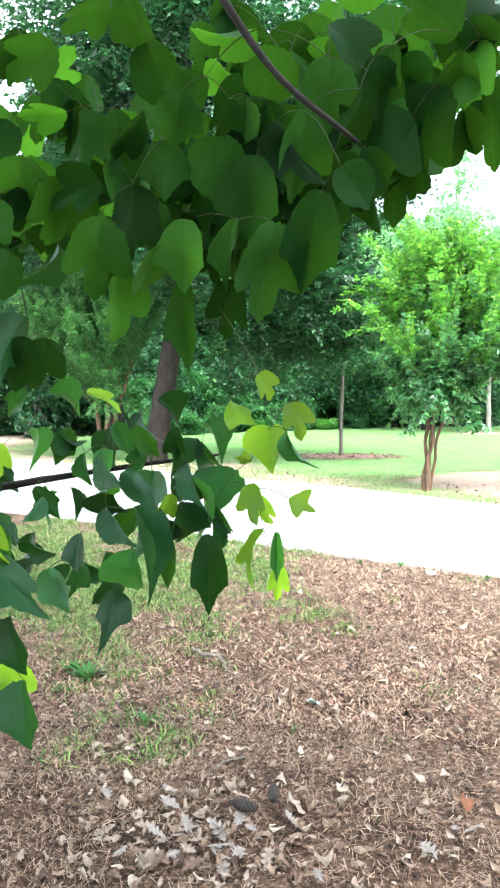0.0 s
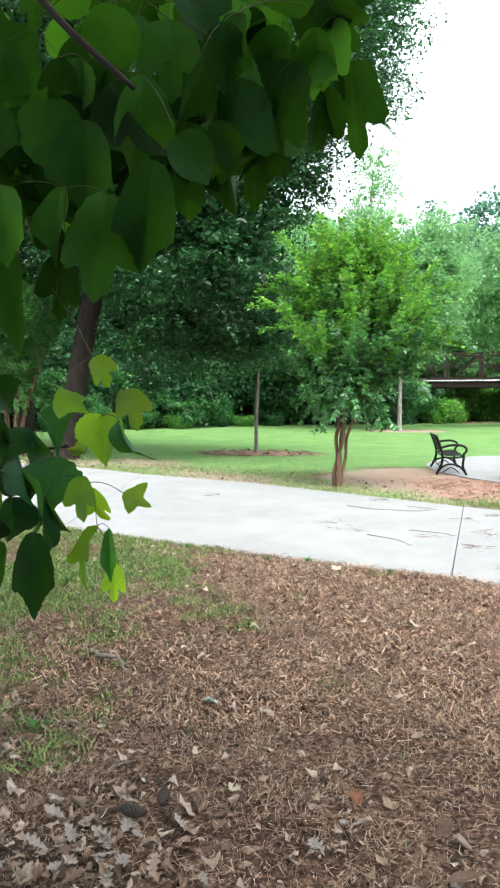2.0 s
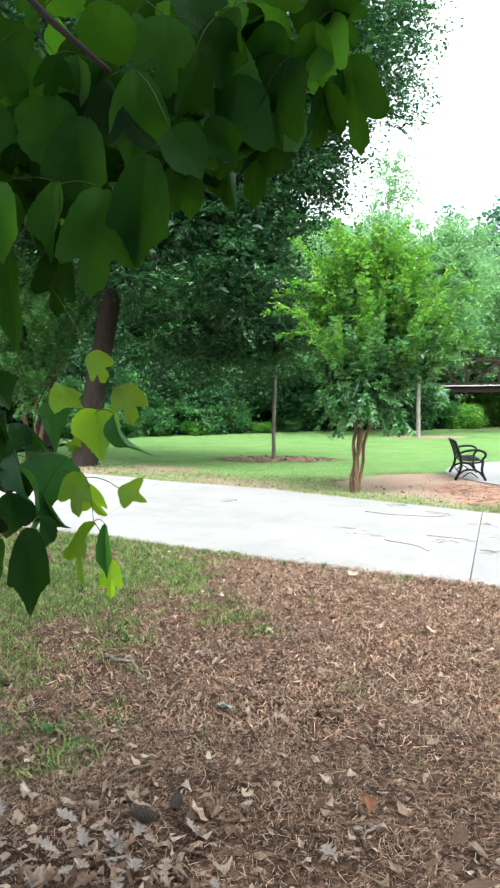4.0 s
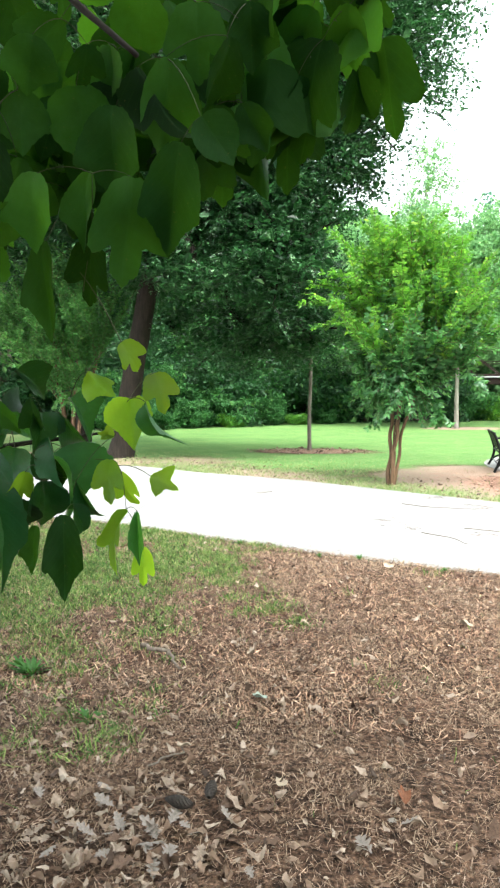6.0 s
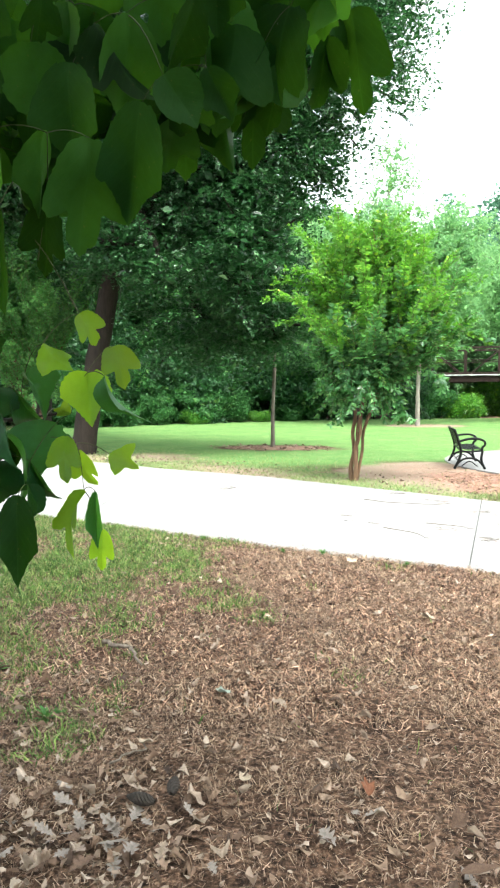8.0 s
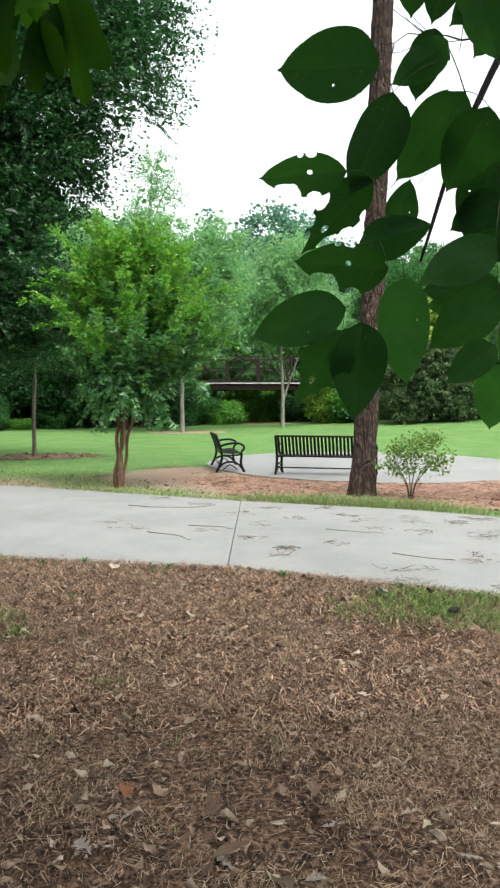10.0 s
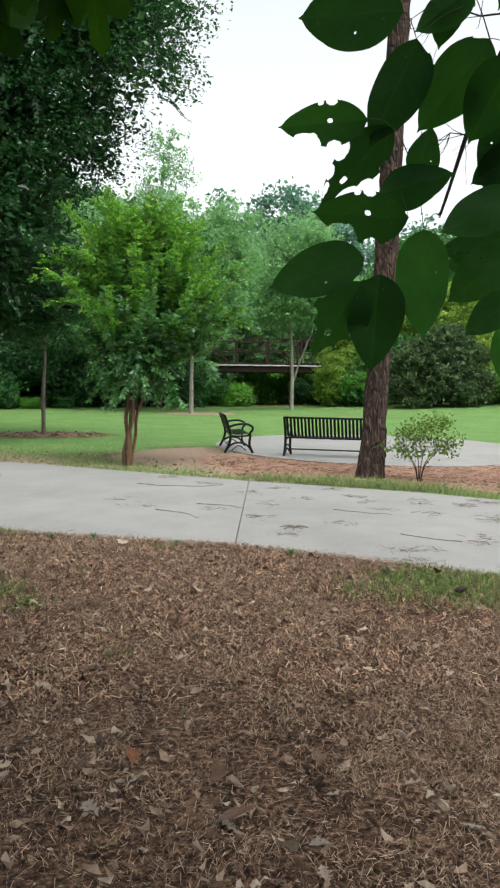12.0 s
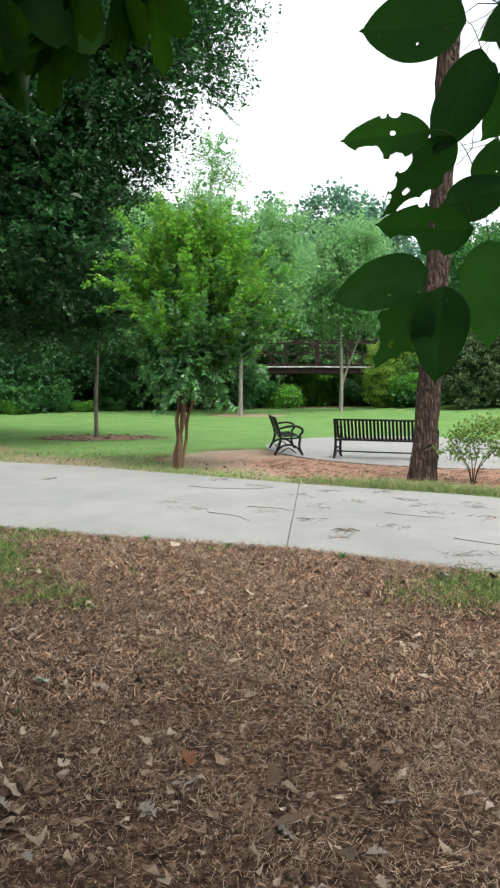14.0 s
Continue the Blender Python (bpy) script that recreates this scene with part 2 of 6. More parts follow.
GROUND = ground_material()
CONCRETE = concrete_material()
OAK_BARK = bark_material("oak_bark", (0.008, 0.0058, 0.0042), (0.032, 0.024, 0.018), (1, 1, 0.18), 14)
PINE_BARK = plated_bark()
CRAPE_BARK = bark_material("crape_bark", (0.035, 0.021, 0.013), (0.2, 0.118, 0.07), (1, 1, 0.12), 16, 0.5)
PALE_BARK = bark_material("pale_bark", (0.14, 0.125, 0.105), (0.32, 0.295, 0.255), (1, 1, 0.3), 12, 0.4)
GREY_BARK = bark_material("grey_bark", (0.07, 0.06, 0.048), (0.2, 0.175, 0.145), (1, 1, 0.3), 12, 0.4)
STALK = two_scale("leaf_stalk", (0.022, 0.032, 0.01), (0.055, 0.065, 0.022), 60, 4, 0.6, 0.2, 0.002)
GOLD_LEAF = foliage("gold_leaf", (0.1, 0.2, 0.035), (0.25, 0.38, 0.075), (0.42, 0.62, 0.1), 0.42, 0.5, 0.25, (0.31, 0.41, 0.085), 0.5)
BOUGH_BARK = two_scale("bough_bark", (0.007, 0.0055, 0.004), (0.026, 0.02, 0.014), 60, 4, 0.8, 0.3, 0.003)
TWIG_BARK = two_scale("twig_bark", (0.018, 0.013, 0.009), (0.06, 0.045, 0.03), 60, 4, 0.8, 0.3, 0.003)
# The last tint paints pale sky glints onto a tenth of the leaves.
OAK_LEAF = foliage("oak_leaf", (0.004, 0.022, 0.008), (0.026, 0.1, 0.03), (0.09, 0.3, 0.08), 0.26, 0.3, 0.32, (0.17, 0.31, 0.17))
CRAPE_LEAF = foliage("crape_leaf", (0.014, 0.07, 0.018), (0.14, 0.35, 0.052), (0.32, 0.78, 0.06), 0.42, 0.3, 0.5, (0.34, 0.5, 0.055), 1.5)
CRAPE_LOW_LEAF = foliage("crape_low_leaf", (0.012, 0.055, 0.026), (0.11, 0.3, 0.11), (0.22, 0.55, 0.11), 0.38, 0.26, 0.55, (0.18, 0.37, 0.13), 1.5)
MYRTLE_LEAF = foliage("myrtle_leaf", (0.03, 0.11, 0.035), (0.09, 0.235, 0.07), (0.2, 0.5, 0.09), 0.4, 0.45, 0.3, (0.18, 0.32, 0.08), 1.2)
WOOD_LEAF = foliage("wood_leaf", (0.022, 0.085, 0.03), (0.065, 0.185, 0.06), (0.13, 0.4, 0.08), 0.38, 0.5, 0.25, (0.12, 0.23, 0.06), 0.25)
# Pale green leaf, its colour lightened further for distance haze.
PALE_LEAF = foliage("pale_leaf", (0.09, 0.225, 0.1), (0.225, 0.415, 0.195), (0.38, 0.68, 0.28), 0.48, 0.5, 0.25, (0.27, 0.44, 0.15), 0.3)
DARK_LEAF = foliage("dark_leaf", (0.01, 0.042, 0.018), (0.032, 0.1, 0.036), (0.06, 0.24, 0.05), 0.25, 0.5, 0.3, (0.07, 0.14, 0.035), 0.4)
# The blue-green of distance haze is put into this leaf colour.
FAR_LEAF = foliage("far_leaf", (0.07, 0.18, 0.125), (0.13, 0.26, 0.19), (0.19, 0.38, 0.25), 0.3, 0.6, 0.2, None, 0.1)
EVERGREEN = foliage("evergreen_leaf", (0.02, 0.046, 0.02), (0.085, 0.14, 0.062), (0.14, 0.23, 0.07), 0.25, 0.45, 0.25, (0.17, 0.22, 0.1), 0.8)
SHRUB_LEAF = foliage("shrub_leaf", (0.06, 0.13, 0.03), (0.15, 0.26, 0.06), (0.3, 0.48, 0.08), 0.35, 0.45, 0.35, (0.25, 0.17, 0.06), 2.0)
MAPLE_LEAF = near_leaf("maple_leaf", (0.012, 0.05, 0.012), (0.022, 0.075, 0.016), (0.2, 0.55, 0.02), 0.46, 0.55, 0.07, 0.10, 0.12)
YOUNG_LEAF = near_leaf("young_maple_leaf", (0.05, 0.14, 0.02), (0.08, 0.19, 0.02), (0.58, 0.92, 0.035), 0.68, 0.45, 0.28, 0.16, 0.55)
# Darker, bluer maple tone: shade and sky sheen put into the colour.
SHADE_LEAF = near_leaf("shaded_maple_leaf", (0.012, 0.055, 0.022), (0.02, 0.08, 0.03), (0.15, 0.46, 0.03), 0.4, 0.36, 0.32, 0.14)
WEED_LEAF = foliage("weed_leaf", (0.02, 0.075, 0.018), (0.06, 0.16, 0.035), (0.12, 0.3, 0.04), 0.3, 0.5, 0.25, None, 3.0)
BROAD_LEAF = near_leaf("broad_leaf", (0.012, 0.046, 0.015), (0.02, 0.066, 0.02), (0.095, 0.34, 0.034), 0.43, 0.6, 0.08, 0.14, 0.3)
GRASS_BLADE = scatter_mat("grass_blade", [(0.035, 0.1, 0.018), (0.075, 0.165, 0.032), (0.16, 0.25, 0.06), (0.3, 0.315, 0.13)], 0.6, 0.3, 14.0)
VERGE_BLADE = scatter_mat("verge_blade", [(0.11, 0.19, 0.05), (0.18, 0.27, 0.085), (0.29, 0.34, 0.14), (0.42, 0.38, 0.22)], 0.6, 0.35)
DEAD_BLADE = scatter_mat("dead_grass", [(0.05, 0.031, 0.02), (0.205, 0.136, 0.09), (0.345, 0.243, 0.168), (0.44, 0.335, 0.245)], 0.8, 0.15)
DARK_NEEDLE = scatter_mat("dark_needle", [(0.04, 0.025, 0.018), (0.1, 0.058, 0.04), (0.17, 0.1, 0.068)], 0.8)
WHITE_PAINT = two_scale("white_paint", (0.62, 0.62, 0.6), (0.8, 0.8, 0.78), 20, 1.5, 0.6, 0.2, 0.003)
RED_NEEDLE = scatter_mat("red_pine_needle", [(0.03, 0.014, 0.009), (0.094, 0.045, 0.028), (0.222, 0.125, 0.08), (0.34, 0.216, 0.146), (0.45, 0.325, 0.23)], 0.75, 0.0, 17.0)
NEEDLE = scatter_mat("pine_needle", [(0.016, 0.01, 0.007), (0.09, 0.057, 0.039), (0.218, 0.142, 0.1), (0.3, 0.207, 0.15), (0.41, 0.307, 0.232)], 0.75, 0.0, 9.0)
FADED_LEAF = scatter_mat("faded_leaf", [(0.03, 0.018, 0.012), (0.07, 0.042, 0.028), (0.14, 0.085, 0.055), (0.3, 0.21, 0.145), (0.48, 0.39, 0.3)], 0.75)
DRY_LEAF = scatter_mat("dry_leaf", [(0.045, 0.027, 0.018), (0.085, 0.052, 0.034), (0.15, 0.094, 0.062), (0.22, 0.15, 0.105), (0.25, 0.185, 0.14), (0.31, 0.245, 0.19), (0.37, 0.3, 0.24)], 0.75)
BLACK_STEEL = metal_material("black_steel", (0.0025, 0.003, 0.0032), 0.5)
RUST_STEEL = metal_material("weathering_steel", (0.02, 0.012, 0.009), 0.8)


# ---- mesh helpers ----
def part(name, mesh, mat, parent=None, label="", m=None):
    if isinstance(mesh, bmesh.types.BMesh):
        me = bpy.data.meshes.new(name)
        mesh.to_mesh(me)
        mesh.free()
        mesh = me
    if mat and not mesh.materials:
        mesh.materials.append(mat)
    ob = new(name, mesh)
    if parent:
        ob.parent = parent
    if m is not None:
        ob.matrix_basis = m
    if label:
        ob["label"] = label
    return ob


def empty(name, m, label="", category="", group="", kind=""):
    ob = new(name)
    ob.matrix_basis = m
    return tagged(ob, label, category, group, kind)


def mesh_from(name, verts, quads, smooth=False):
    me = bpy.data.meshes.new(name)
    verts, quads = np.asarray(verts, np.float32), np.asarray(quads, np.int32)
    me.vertices.add(len(verts))
    me.vertices.foreach_set("co", verts.ravel())
    k = quads.shape[1]
    me.loops.add(quads.size)
    me.loops.foreach_set("vertex_index", quads.ravel())
    me.polygons.add(len(quads))
    me.polygons.foreach_set("loop_start", np.arange(len(quads), dtype=np.int32) * k)
    me.polygons.foreach_set("use_smooth", np.full(len(quads), smooth, bool))
    me.update(calc_edges=True)
    return me


def unit(v):
    return v / np.maximum(np.linalg.norm(v, axis=-1, keepdims=True), 1e-9)


def tube_data(points, radii, sides=10, rough=0.0, rng=None, closed=True):
    """Rings of vertices along a line, with tapering radii."""
    p = np.asarray(points, float)
    r = np.asarray(radii, float)
    tan = unit(np.gradient(p, axis=0))
    ref = np.where(np.abs(tan[:, 2:3]) > 0.9, np.array([[1.0, 0, 0]]), np.array([[0, 0, 1.0]]))
    a = unit(np.cross(tan, ref))
    for i in range(1, len(p)):
        a[i] = unit(a[i - 1] - tan[i] * (a[i - 1] @ tan[i]))
    b = np.cross(tan, a)
    ang = np.linspace(0, 2 * math.pi, sides, endpoint=False)
    rr = r[:, None] * np.ones(sides)
    if rough and rng is not None:
        rr = rr * (1 + rough * rng.normal(size=rr.shape))
    v = p[:, None] + rr[..., None] * (a[:, None] * np.cos(ang)[None, :, None] + b[:, None] * np.sin(ang)[None, :, None])
    i, j = np.meshgrid(np.arange(len(p) - 1), np.arange(sides), indexing="ij")
    j2 = (j + 1) % sides
    q = np.stack([i * sides + j, i * sides + j2, (i + 1) * sides + j2, (i + 1) * sides + j], -1).reshape(-1, 4)
    v = v.reshape(-1, 3)
    if closed:
        n = len(v)
        v = np.vstack([v, p[-1]])
        k = np.arange(sides)
        last = (len(p) - 1) * sides
        q = np.vstack([q, np.stack([last + k[0:sides:2], last + (k[0:sides:2] + 1) % sides, last + (k[0:sides:2] + 2) % sides, np.full(len(k[0:sides:2]), n)], -1)])
    return v, q


def tube(name, points, radii, sides=10, rough=0.0, rng=None):
    return mesh_from(name, *tube_data(points, radii, sides, rough, rng), smooth=True)


def tubes(name, lines, sides=6):
    """Several tapered stems in one mesh: lines of (points, radii)."""
    vs, qs, n = [], [], 0
    for pts, rad in lines:
        v, q = tube_data(pts, rad, sides)
        vs.append(v)
        qs.append(q + n)
        n += len(v)
    return mesh_from(name, np.vstack(vs), np.vstack(qs), smooth=True)


def bend(a, b, sag, n, rng, wob=0.0):
    """A line from a to b that bows by sag metres upwards, with a little wobble."""
    t = np.linspace(0, 1, n)[:, None]
    p = np.asarray(a) * (1 - t) + np.asarray(b) * t
    p[:, 2] += sag * 4 * t[:, 0] * (1 - t[:, 0])
    if wob:
        w = rng.normal(size=(n, 3)) * wob
        w[0] = 0
        p += w
    return p


def leaf_quads(name, centres, length, width, rng, up=0.5, droop=0.0, smooth=False):
    """Many small folded leaves, one quad each, facing mostly upwards."""
    n = len(centres)
    nor = unit(rng.normal(size=(n, 3)) + np.array([0, 0, up * 2]))
    d = unit(np.cross(nor, rng.normal(size=(n, 3))))
    d[:, 2] -= droop
    d = unit(d)
    s = unit(np.cross(nor, d))
    nor = np.cross(d, s)
    k = rng.uniform(0.65, 1.3, (n, 1))
    L, W = length * k, width * k
    v = np.empty((n, 4, 3))
    v[:, 0] = centres - d * L / 2
    v[:, 1] = centres + s * W / 2 + nor * W * 0.18
    v[:, 2] = centres + d * L / 2
    v[:, 3] = centres - s * W / 2 + nor * W * 0.18
    return mesh_from(name, v.reshape(-1, 3), np.arange(4 * n).reshape(-1, 4))


def clump_points(blobs, clumps, per, spread, rng, shell=0.45, flat=0.6):
    """Leaf places: clumps on the shells of ellipsoids (x, y, z, rx, ry, rz), leaves gathered in each clump."""
    b = np.asarray(blobs, float)
    vol = b[:, 3] * b[:, 4] + b[:, 4] * b[:, 5] + b[:, 3] * b[:, 5]
    pick = rng.choice(len(b), clumps, p=vol / vol.sum())
    dirn = unit(rng.normal(size=(clumps, 3)))
    rad = rng.uniform(shell, 1.0, (clumps, 1)) ** 0.6
    c = b[pick, :3] + dirn * rad * b[pick, 3:] * rng.uniform(0.85, 1.1, (clumps, 1))
    s = spread * rng.uniform(0.6, 1.4, (clumps, 1, 1))
    off = np.clip(rng.normal(size=(clumps, per, 3)), -1.7, 1.7) * s * np.array([1, 1, flat])
    return c, (c[:, None] + off).reshape(-1, 3)


def shoot_points(blobs, shoots, per, long, rng, rise=0.5, spread=0.05):
    """Leaf places in rows along shoots that grow outwards and upwards from the blobs; also the shoots' own lines."""
    b = np.asarray(blobs, float)
    vol = b[:, 3] * b[:, 4] + b[:, 4] * b[:, 5] + b[:, 3] * b[:, 5]
    pick = rng.choice(len(b), shoots, p=vol / vol.sum())
    dirn = unit(rng.normal(size=(shoots, 3)))
    a = b[pick, :3] + dirn * b[pick, 3:] * rng.uniform(0.35, 0.9, (shoots, 1))
    g = unit(dirn + np.array([0, 0, rise]) + rng.normal(size=(shoots, 3)) * 0.35)
    L = long * rng.uniform(0.5, 1.4, (shoots, 1))
    t = np.linspace(0.05, 1.0, per)[None, :, None]
    p = a[:, None] + g[:, None] * L[:, None] * t + np.array([0, 0, -0.22]) * L[:, None] * t * t
    return a, p[:, -1], (p + rng.normal(size=p.shape) * spread).reshape(-1, 3)


def box(bm, x0, x1, y0, y1, z0, z1):
    g = bmesh.ops.create_cube(bm, size=1.0)["verts"]
    bmesh.ops.scale(bm, vec=(x1 - x0, y1 - y0, z1 - z0), verts=g)
    bmesh.ops.translate(bm, vec=((x0 + x1) / 2, (y0 + y1) / 2, (z0 + z1) / 2), verts=g)
    return g


# ---- the ground and the paved path ----
NEAR_EDGE = [(-30, 17.5), (-25, 15.5), (-14.5, 11.9), (-7.0, 9.15), (-3.8, 8.15), (-1.36, 7.13), (0.59, 6.5), (1.7, 5.85), (2.78, 5.11), (4, 4.1), (7, 1.2), (10, -2.5)]
FAR_EDGE = [(-34, 29), (-15.2, 20.1), (-6.5, 15.9), (-5.3, 15.1), (-2.7, 13.9), (1.2, 11.2), (3.5, 9.9), (4.74, 8.85), (5.9, 7.9), (10, 4.5), (14, 1)]
JOINTS = [(-25, -29), (-14.5, -17), (-9, -11.3), (-4.0, -5.3), (0.59, 1.2), (4.3, 5.9), (7, 10), (10, 14)]
PATIO = (5.3, 18.5, 4.2, 5.1)


def along(edge, x):
    e = np.array(edge, float)
    return np.interp(x, e[:, 0], e[:, 1])


def smooth(a, b, x):
    t = np.clip((x - a) / (b - a), 0, 1)
    return t * t * (3 - 2 * t)


def wobble(x, y, scale):
    """A smooth, repeatable unevenness from a few sines."""
    return (np.sin(x * 1.7 * scale + 1.3) * np.sin(y * 1.3 * scale + 0.4) + 0.5 * np.sin(x * 3.9 * scale + y * 2.7 * scale) + 0.35 * np.sin(x * 7.3 * scale - y * 6.1 * scale + 2)) / 1.85


def height(x, y):
    """The lie of the land: level near the path, rising gently towards the woods."""
    h = 0.3 * smooth(30, 50, y) + 0.75 * smooth(4, 26, x) * smooth(24, 50, y)
    return h + 0.35 * smooth(-14, -30, x) * smooth(24, 44, y)


def on_path(x, y, grow=0.0):
    return (y > along(NEAR_EDGE, x) - grow) & (y < along(FAR_EDGE, x) + grow)


def in_ring(x, y, cx, cy, rx, ry):
    return 1 - np.sqrt(((x - cx) / rx) ** 2 + ((y - cy) / ry) ** 2)


def grass_amount(x, y):
    """How much living grass grows at a place, 0 to 1."""
    near, far = along(NEAR_EDGE, x), along(FAR_EDGE, x)
    front = 0.74 * smooth(-0.25, 0.5, in_ring(x, y, -4.1, 6.5, 2.6, 2.6)) + 0.46 * smooth(-0.3, 0.6, in_ring(x, y, -2.6, 4.9, 1.6, 1.9))
    front = front + 0.62 * smooth(-0.2, 0.5, in_ring(x, y, 2.95, 4.95, 1.9, 0.8)) + 0.3 * smooth(0.5, 0.0, near - y) * smooth(-0.5, -1.5, x)
    front = front + 0.35 * smooth(0, 0.6, in_ring(x, y, -1.55, 2.95, 0.45, 0.6))
    back = np.full_like(x, 0.92)
    back = back - 0.3 * smooth(3.2, 0.4, y - far) * (0.5 + 0.5 * smooth(0.8, -1.5, x)) - 0.45 * smooth(9, 1, y - far) * np.clip(0.35 + wobble(x, y, 0.55), 0, 1)
    back = back - 0.85 * smooth(-0.2, 0.55, in_ring(x, y, 1.0, 15.6, 2.6, 3.0) + 0.12 * wobble(x, y, 1.4))
    bed = smooth(0.75, 1.15, y - far) * smooth(0.4, -0.2, y - 15.2 - 0.1 * (x - 3)) * smooth(0.4, 1.6, x) * smooth(13, 10, x)
    back = back - 0.95 * bed
    back = back - 0.8 * smooth(-0.15, 0.5, in_ring(x, y, -4.0, 22.8, 2.5, 1.7) + 0.18 * wobble(x, y, 2.0)) - 0.75 * smooth(0.0, 0.5, in_ring(x, y, 1.3, 40.5, 3.2, 2.2))
    back = back - 0.22 * smooth(0, 0.8, in_ring(x, y, -8.5, 18.2, 6.5, 2.3))
    back = back - 0.75 * smooth(-16, -24, x + 0.3 * (y - 30)) - 0.8 * smooth(50, 56, y) * smooth(20, 12, x)
    return np.clip(np.where(y > (near + far) / 2, back, front), 0, 1)


def mulch_amount(x, y):
    far = along(FAR_EDGE, x)
    bed = smooth(0.7, 1.1, y - far) * smooth(0.6, 0.0, y - 15.2 - 0.1 * (x - 3)) * smooth(0.2, 1.6, x) * smooth(13, 10, x)
    return np.clip(bed + 0.4 * smooth(0.0, 0.4, in_ring(x, y, 1.2, 15.4, 2.2, 2.6)) * (y > far) + 0.55 * smooth(0.0, 0.5, in_ring(x, y, -4.0, 22.8, 2.4, 1.6)), 0, 1)


def earth_amount(x, y):
    far = along(FAR_EDGE, x)
    e = smooth(0.0, 0.3, in_ring(x, y, 1.0, 15.6, 2.6, 3.0)) + smooth(0.0, 0.5, in_ring(x, y, 1.3, 40.5, 3.2, 2.2))
    e = e + 0.6 * smooth(0, 0.6, in_ring(x, y, -8.5, 18.2, 6.5, 2.3)) + 0.8 * smooth(2.2, 0.6, y - far) * (x < 1) + 0.8 * smooth(-16, -24, x) + 0.5 * smooth(5, 1, y - far) * np.clip(0.4 + wobble(x, y, 0.9), 0, 1)
    return np.clip(e * (y > far), 0, 1)


def build_ground():
    xs = np.concatenate([[-2500, -900, -300, -130, -75, -50], np.linspace(-38, -8, 44), np.linspace(-7.88, 7, 125), np.linspace(7.3, 38, 44), [50, 75, 130, 300, 900, 2500]])
    ys = np.concatenate([[-2500, -600, -150, -50, -20, -10, -6], np.linspace(-4, 1.4, 16), np.linspace(1.5, 12, 125), np.linspace(12.15, 30, 84), np.linspace(30.6, 62, 36), [75, 100, 160, 300, 900, 2500]])
    X, Y = np.meshgrid(xs, ys)
    Z = height(X, Y) + 0.012 * wobble(X, Y, 2.1) + 0.008 * wobble(X, Y, 7.0)
    under = on_path(X, Y, -0.03) | (in_ring(X, Y, *PATIO) > 0.015)
    Z = np.where(under, Z - 0.07, Z)
    nx, ny = len(xs), len(ys)
    i, j = np.meshgrid(np.arange(ny - 1), np.arange(nx - 1), indexing="ij")
    q = np.stack([i * nx + j, i * nx + j + 1, (i + 1) * nx + j + 1, (i + 1) * nx + j], -1).reshape(-1, 4)
    me = mesh_from("ground", np.stack([X, Y, Z], -1).reshape(-1, 3), q, True)
    col = np.stack([grass_amount(X, Y) * np.where(Y < along(NEAR_EDGE, X), 0.32, 1.0), mulch_amount(X, Y), earth_amount(X, Y), np.ones_like(X)], -1).astype(np.float32)
    me.color_attributes.new("zone", "FLOAT_COLOR", "POINT").data.foreach_set("color", col.ravel())
    return tagged(part("ground", me, GROUND), "park ground of brown pine straw, leaf litter and green lawn", "ground", kind="structure")


ground = build_ground()


def slab_mesh(name, near0, near1, far0, far1, top, thick, gap=0.006, nu=10, nv=6):
    """One cast slab between two joints, its long sides following the path's curved edges."""
    v = []
    for k in range(nu + 1):
        t = k / nu
        xn, xf = near0 + (near1 - near0) * t, far0 + (far1 - far0) * t
        a, b = np.array([xn, along(NEAR_EDGE, xn)]), np.array([xf, along(FAR_EDGE, xf)])
        for m in range(nv + 1):
            p = a + (b - a) * m / nv
            v.append([p[0], p[1], top])
    v = np.array(v)
    grid = v.reshape(nu + 1, nv + 1, 3)
    for row, other in ((0, 1), (nu, nu - 1)):
        d = unit(grid[other] - grid[row])
        grid[row] += d * gap
    rim = [(0, m) for m in range(nv + 1)] + [(k, nv) for k in range(1, nu + 1)] + [(nu, m) for m in range(nv - 1, -1, -1)] + [(k, 0) for k in range(nu - 1, 0, -1)]
    idx = lambda k, m: k * (nv + 1) + m
    q = [[idx(k, m), idx(k + 1, m), idx(k + 1, m + 1), idx(k, m + 1)] for k in range(nu) for m in range(nv)]
    verts = grid.reshape(-1, 3).tolist()
    centre = np.mean(verts, axis=0)
    lip, foot = [], []
    for k, m in rim:
        p = grid[k, m]
        out = unit(np.array([p[0] - centre[0], p[1] - centre[1], 0]))
        lip.append(len(verts))
        verts.append([p[0] + out[0] * 0.006, p[1] + out[1] * 0.006, top - 0.008])
        foot.append(len(verts))
        verts.append([p[0] + out[0] * 0.006, p[1] + out[1] * 0.006, top - thick])
    n = len(rim)
    for a in range(n):
        b = (a + 1) % n
        q.append([idx(*rim[a]), lip[a], lip[b], idx(*rim[b])])
        q.append([lip[a], foot[a], foot[b], lip[b]])
    return mesh_from(name, verts, q)


pavement = empty("pavement", pose(0, 0, 0), "wide pale grey concrete footpath with thin joints", "path", kind="structure")
for (n0, f0), (n1, f1) in zip(JOINTS[:-1], JOINTS[1:]):
    part("slab", slab_mesh("slab", n0, n1, f0, f1, 0.005, 0.12, 0.009), CONCRETE, pavement)


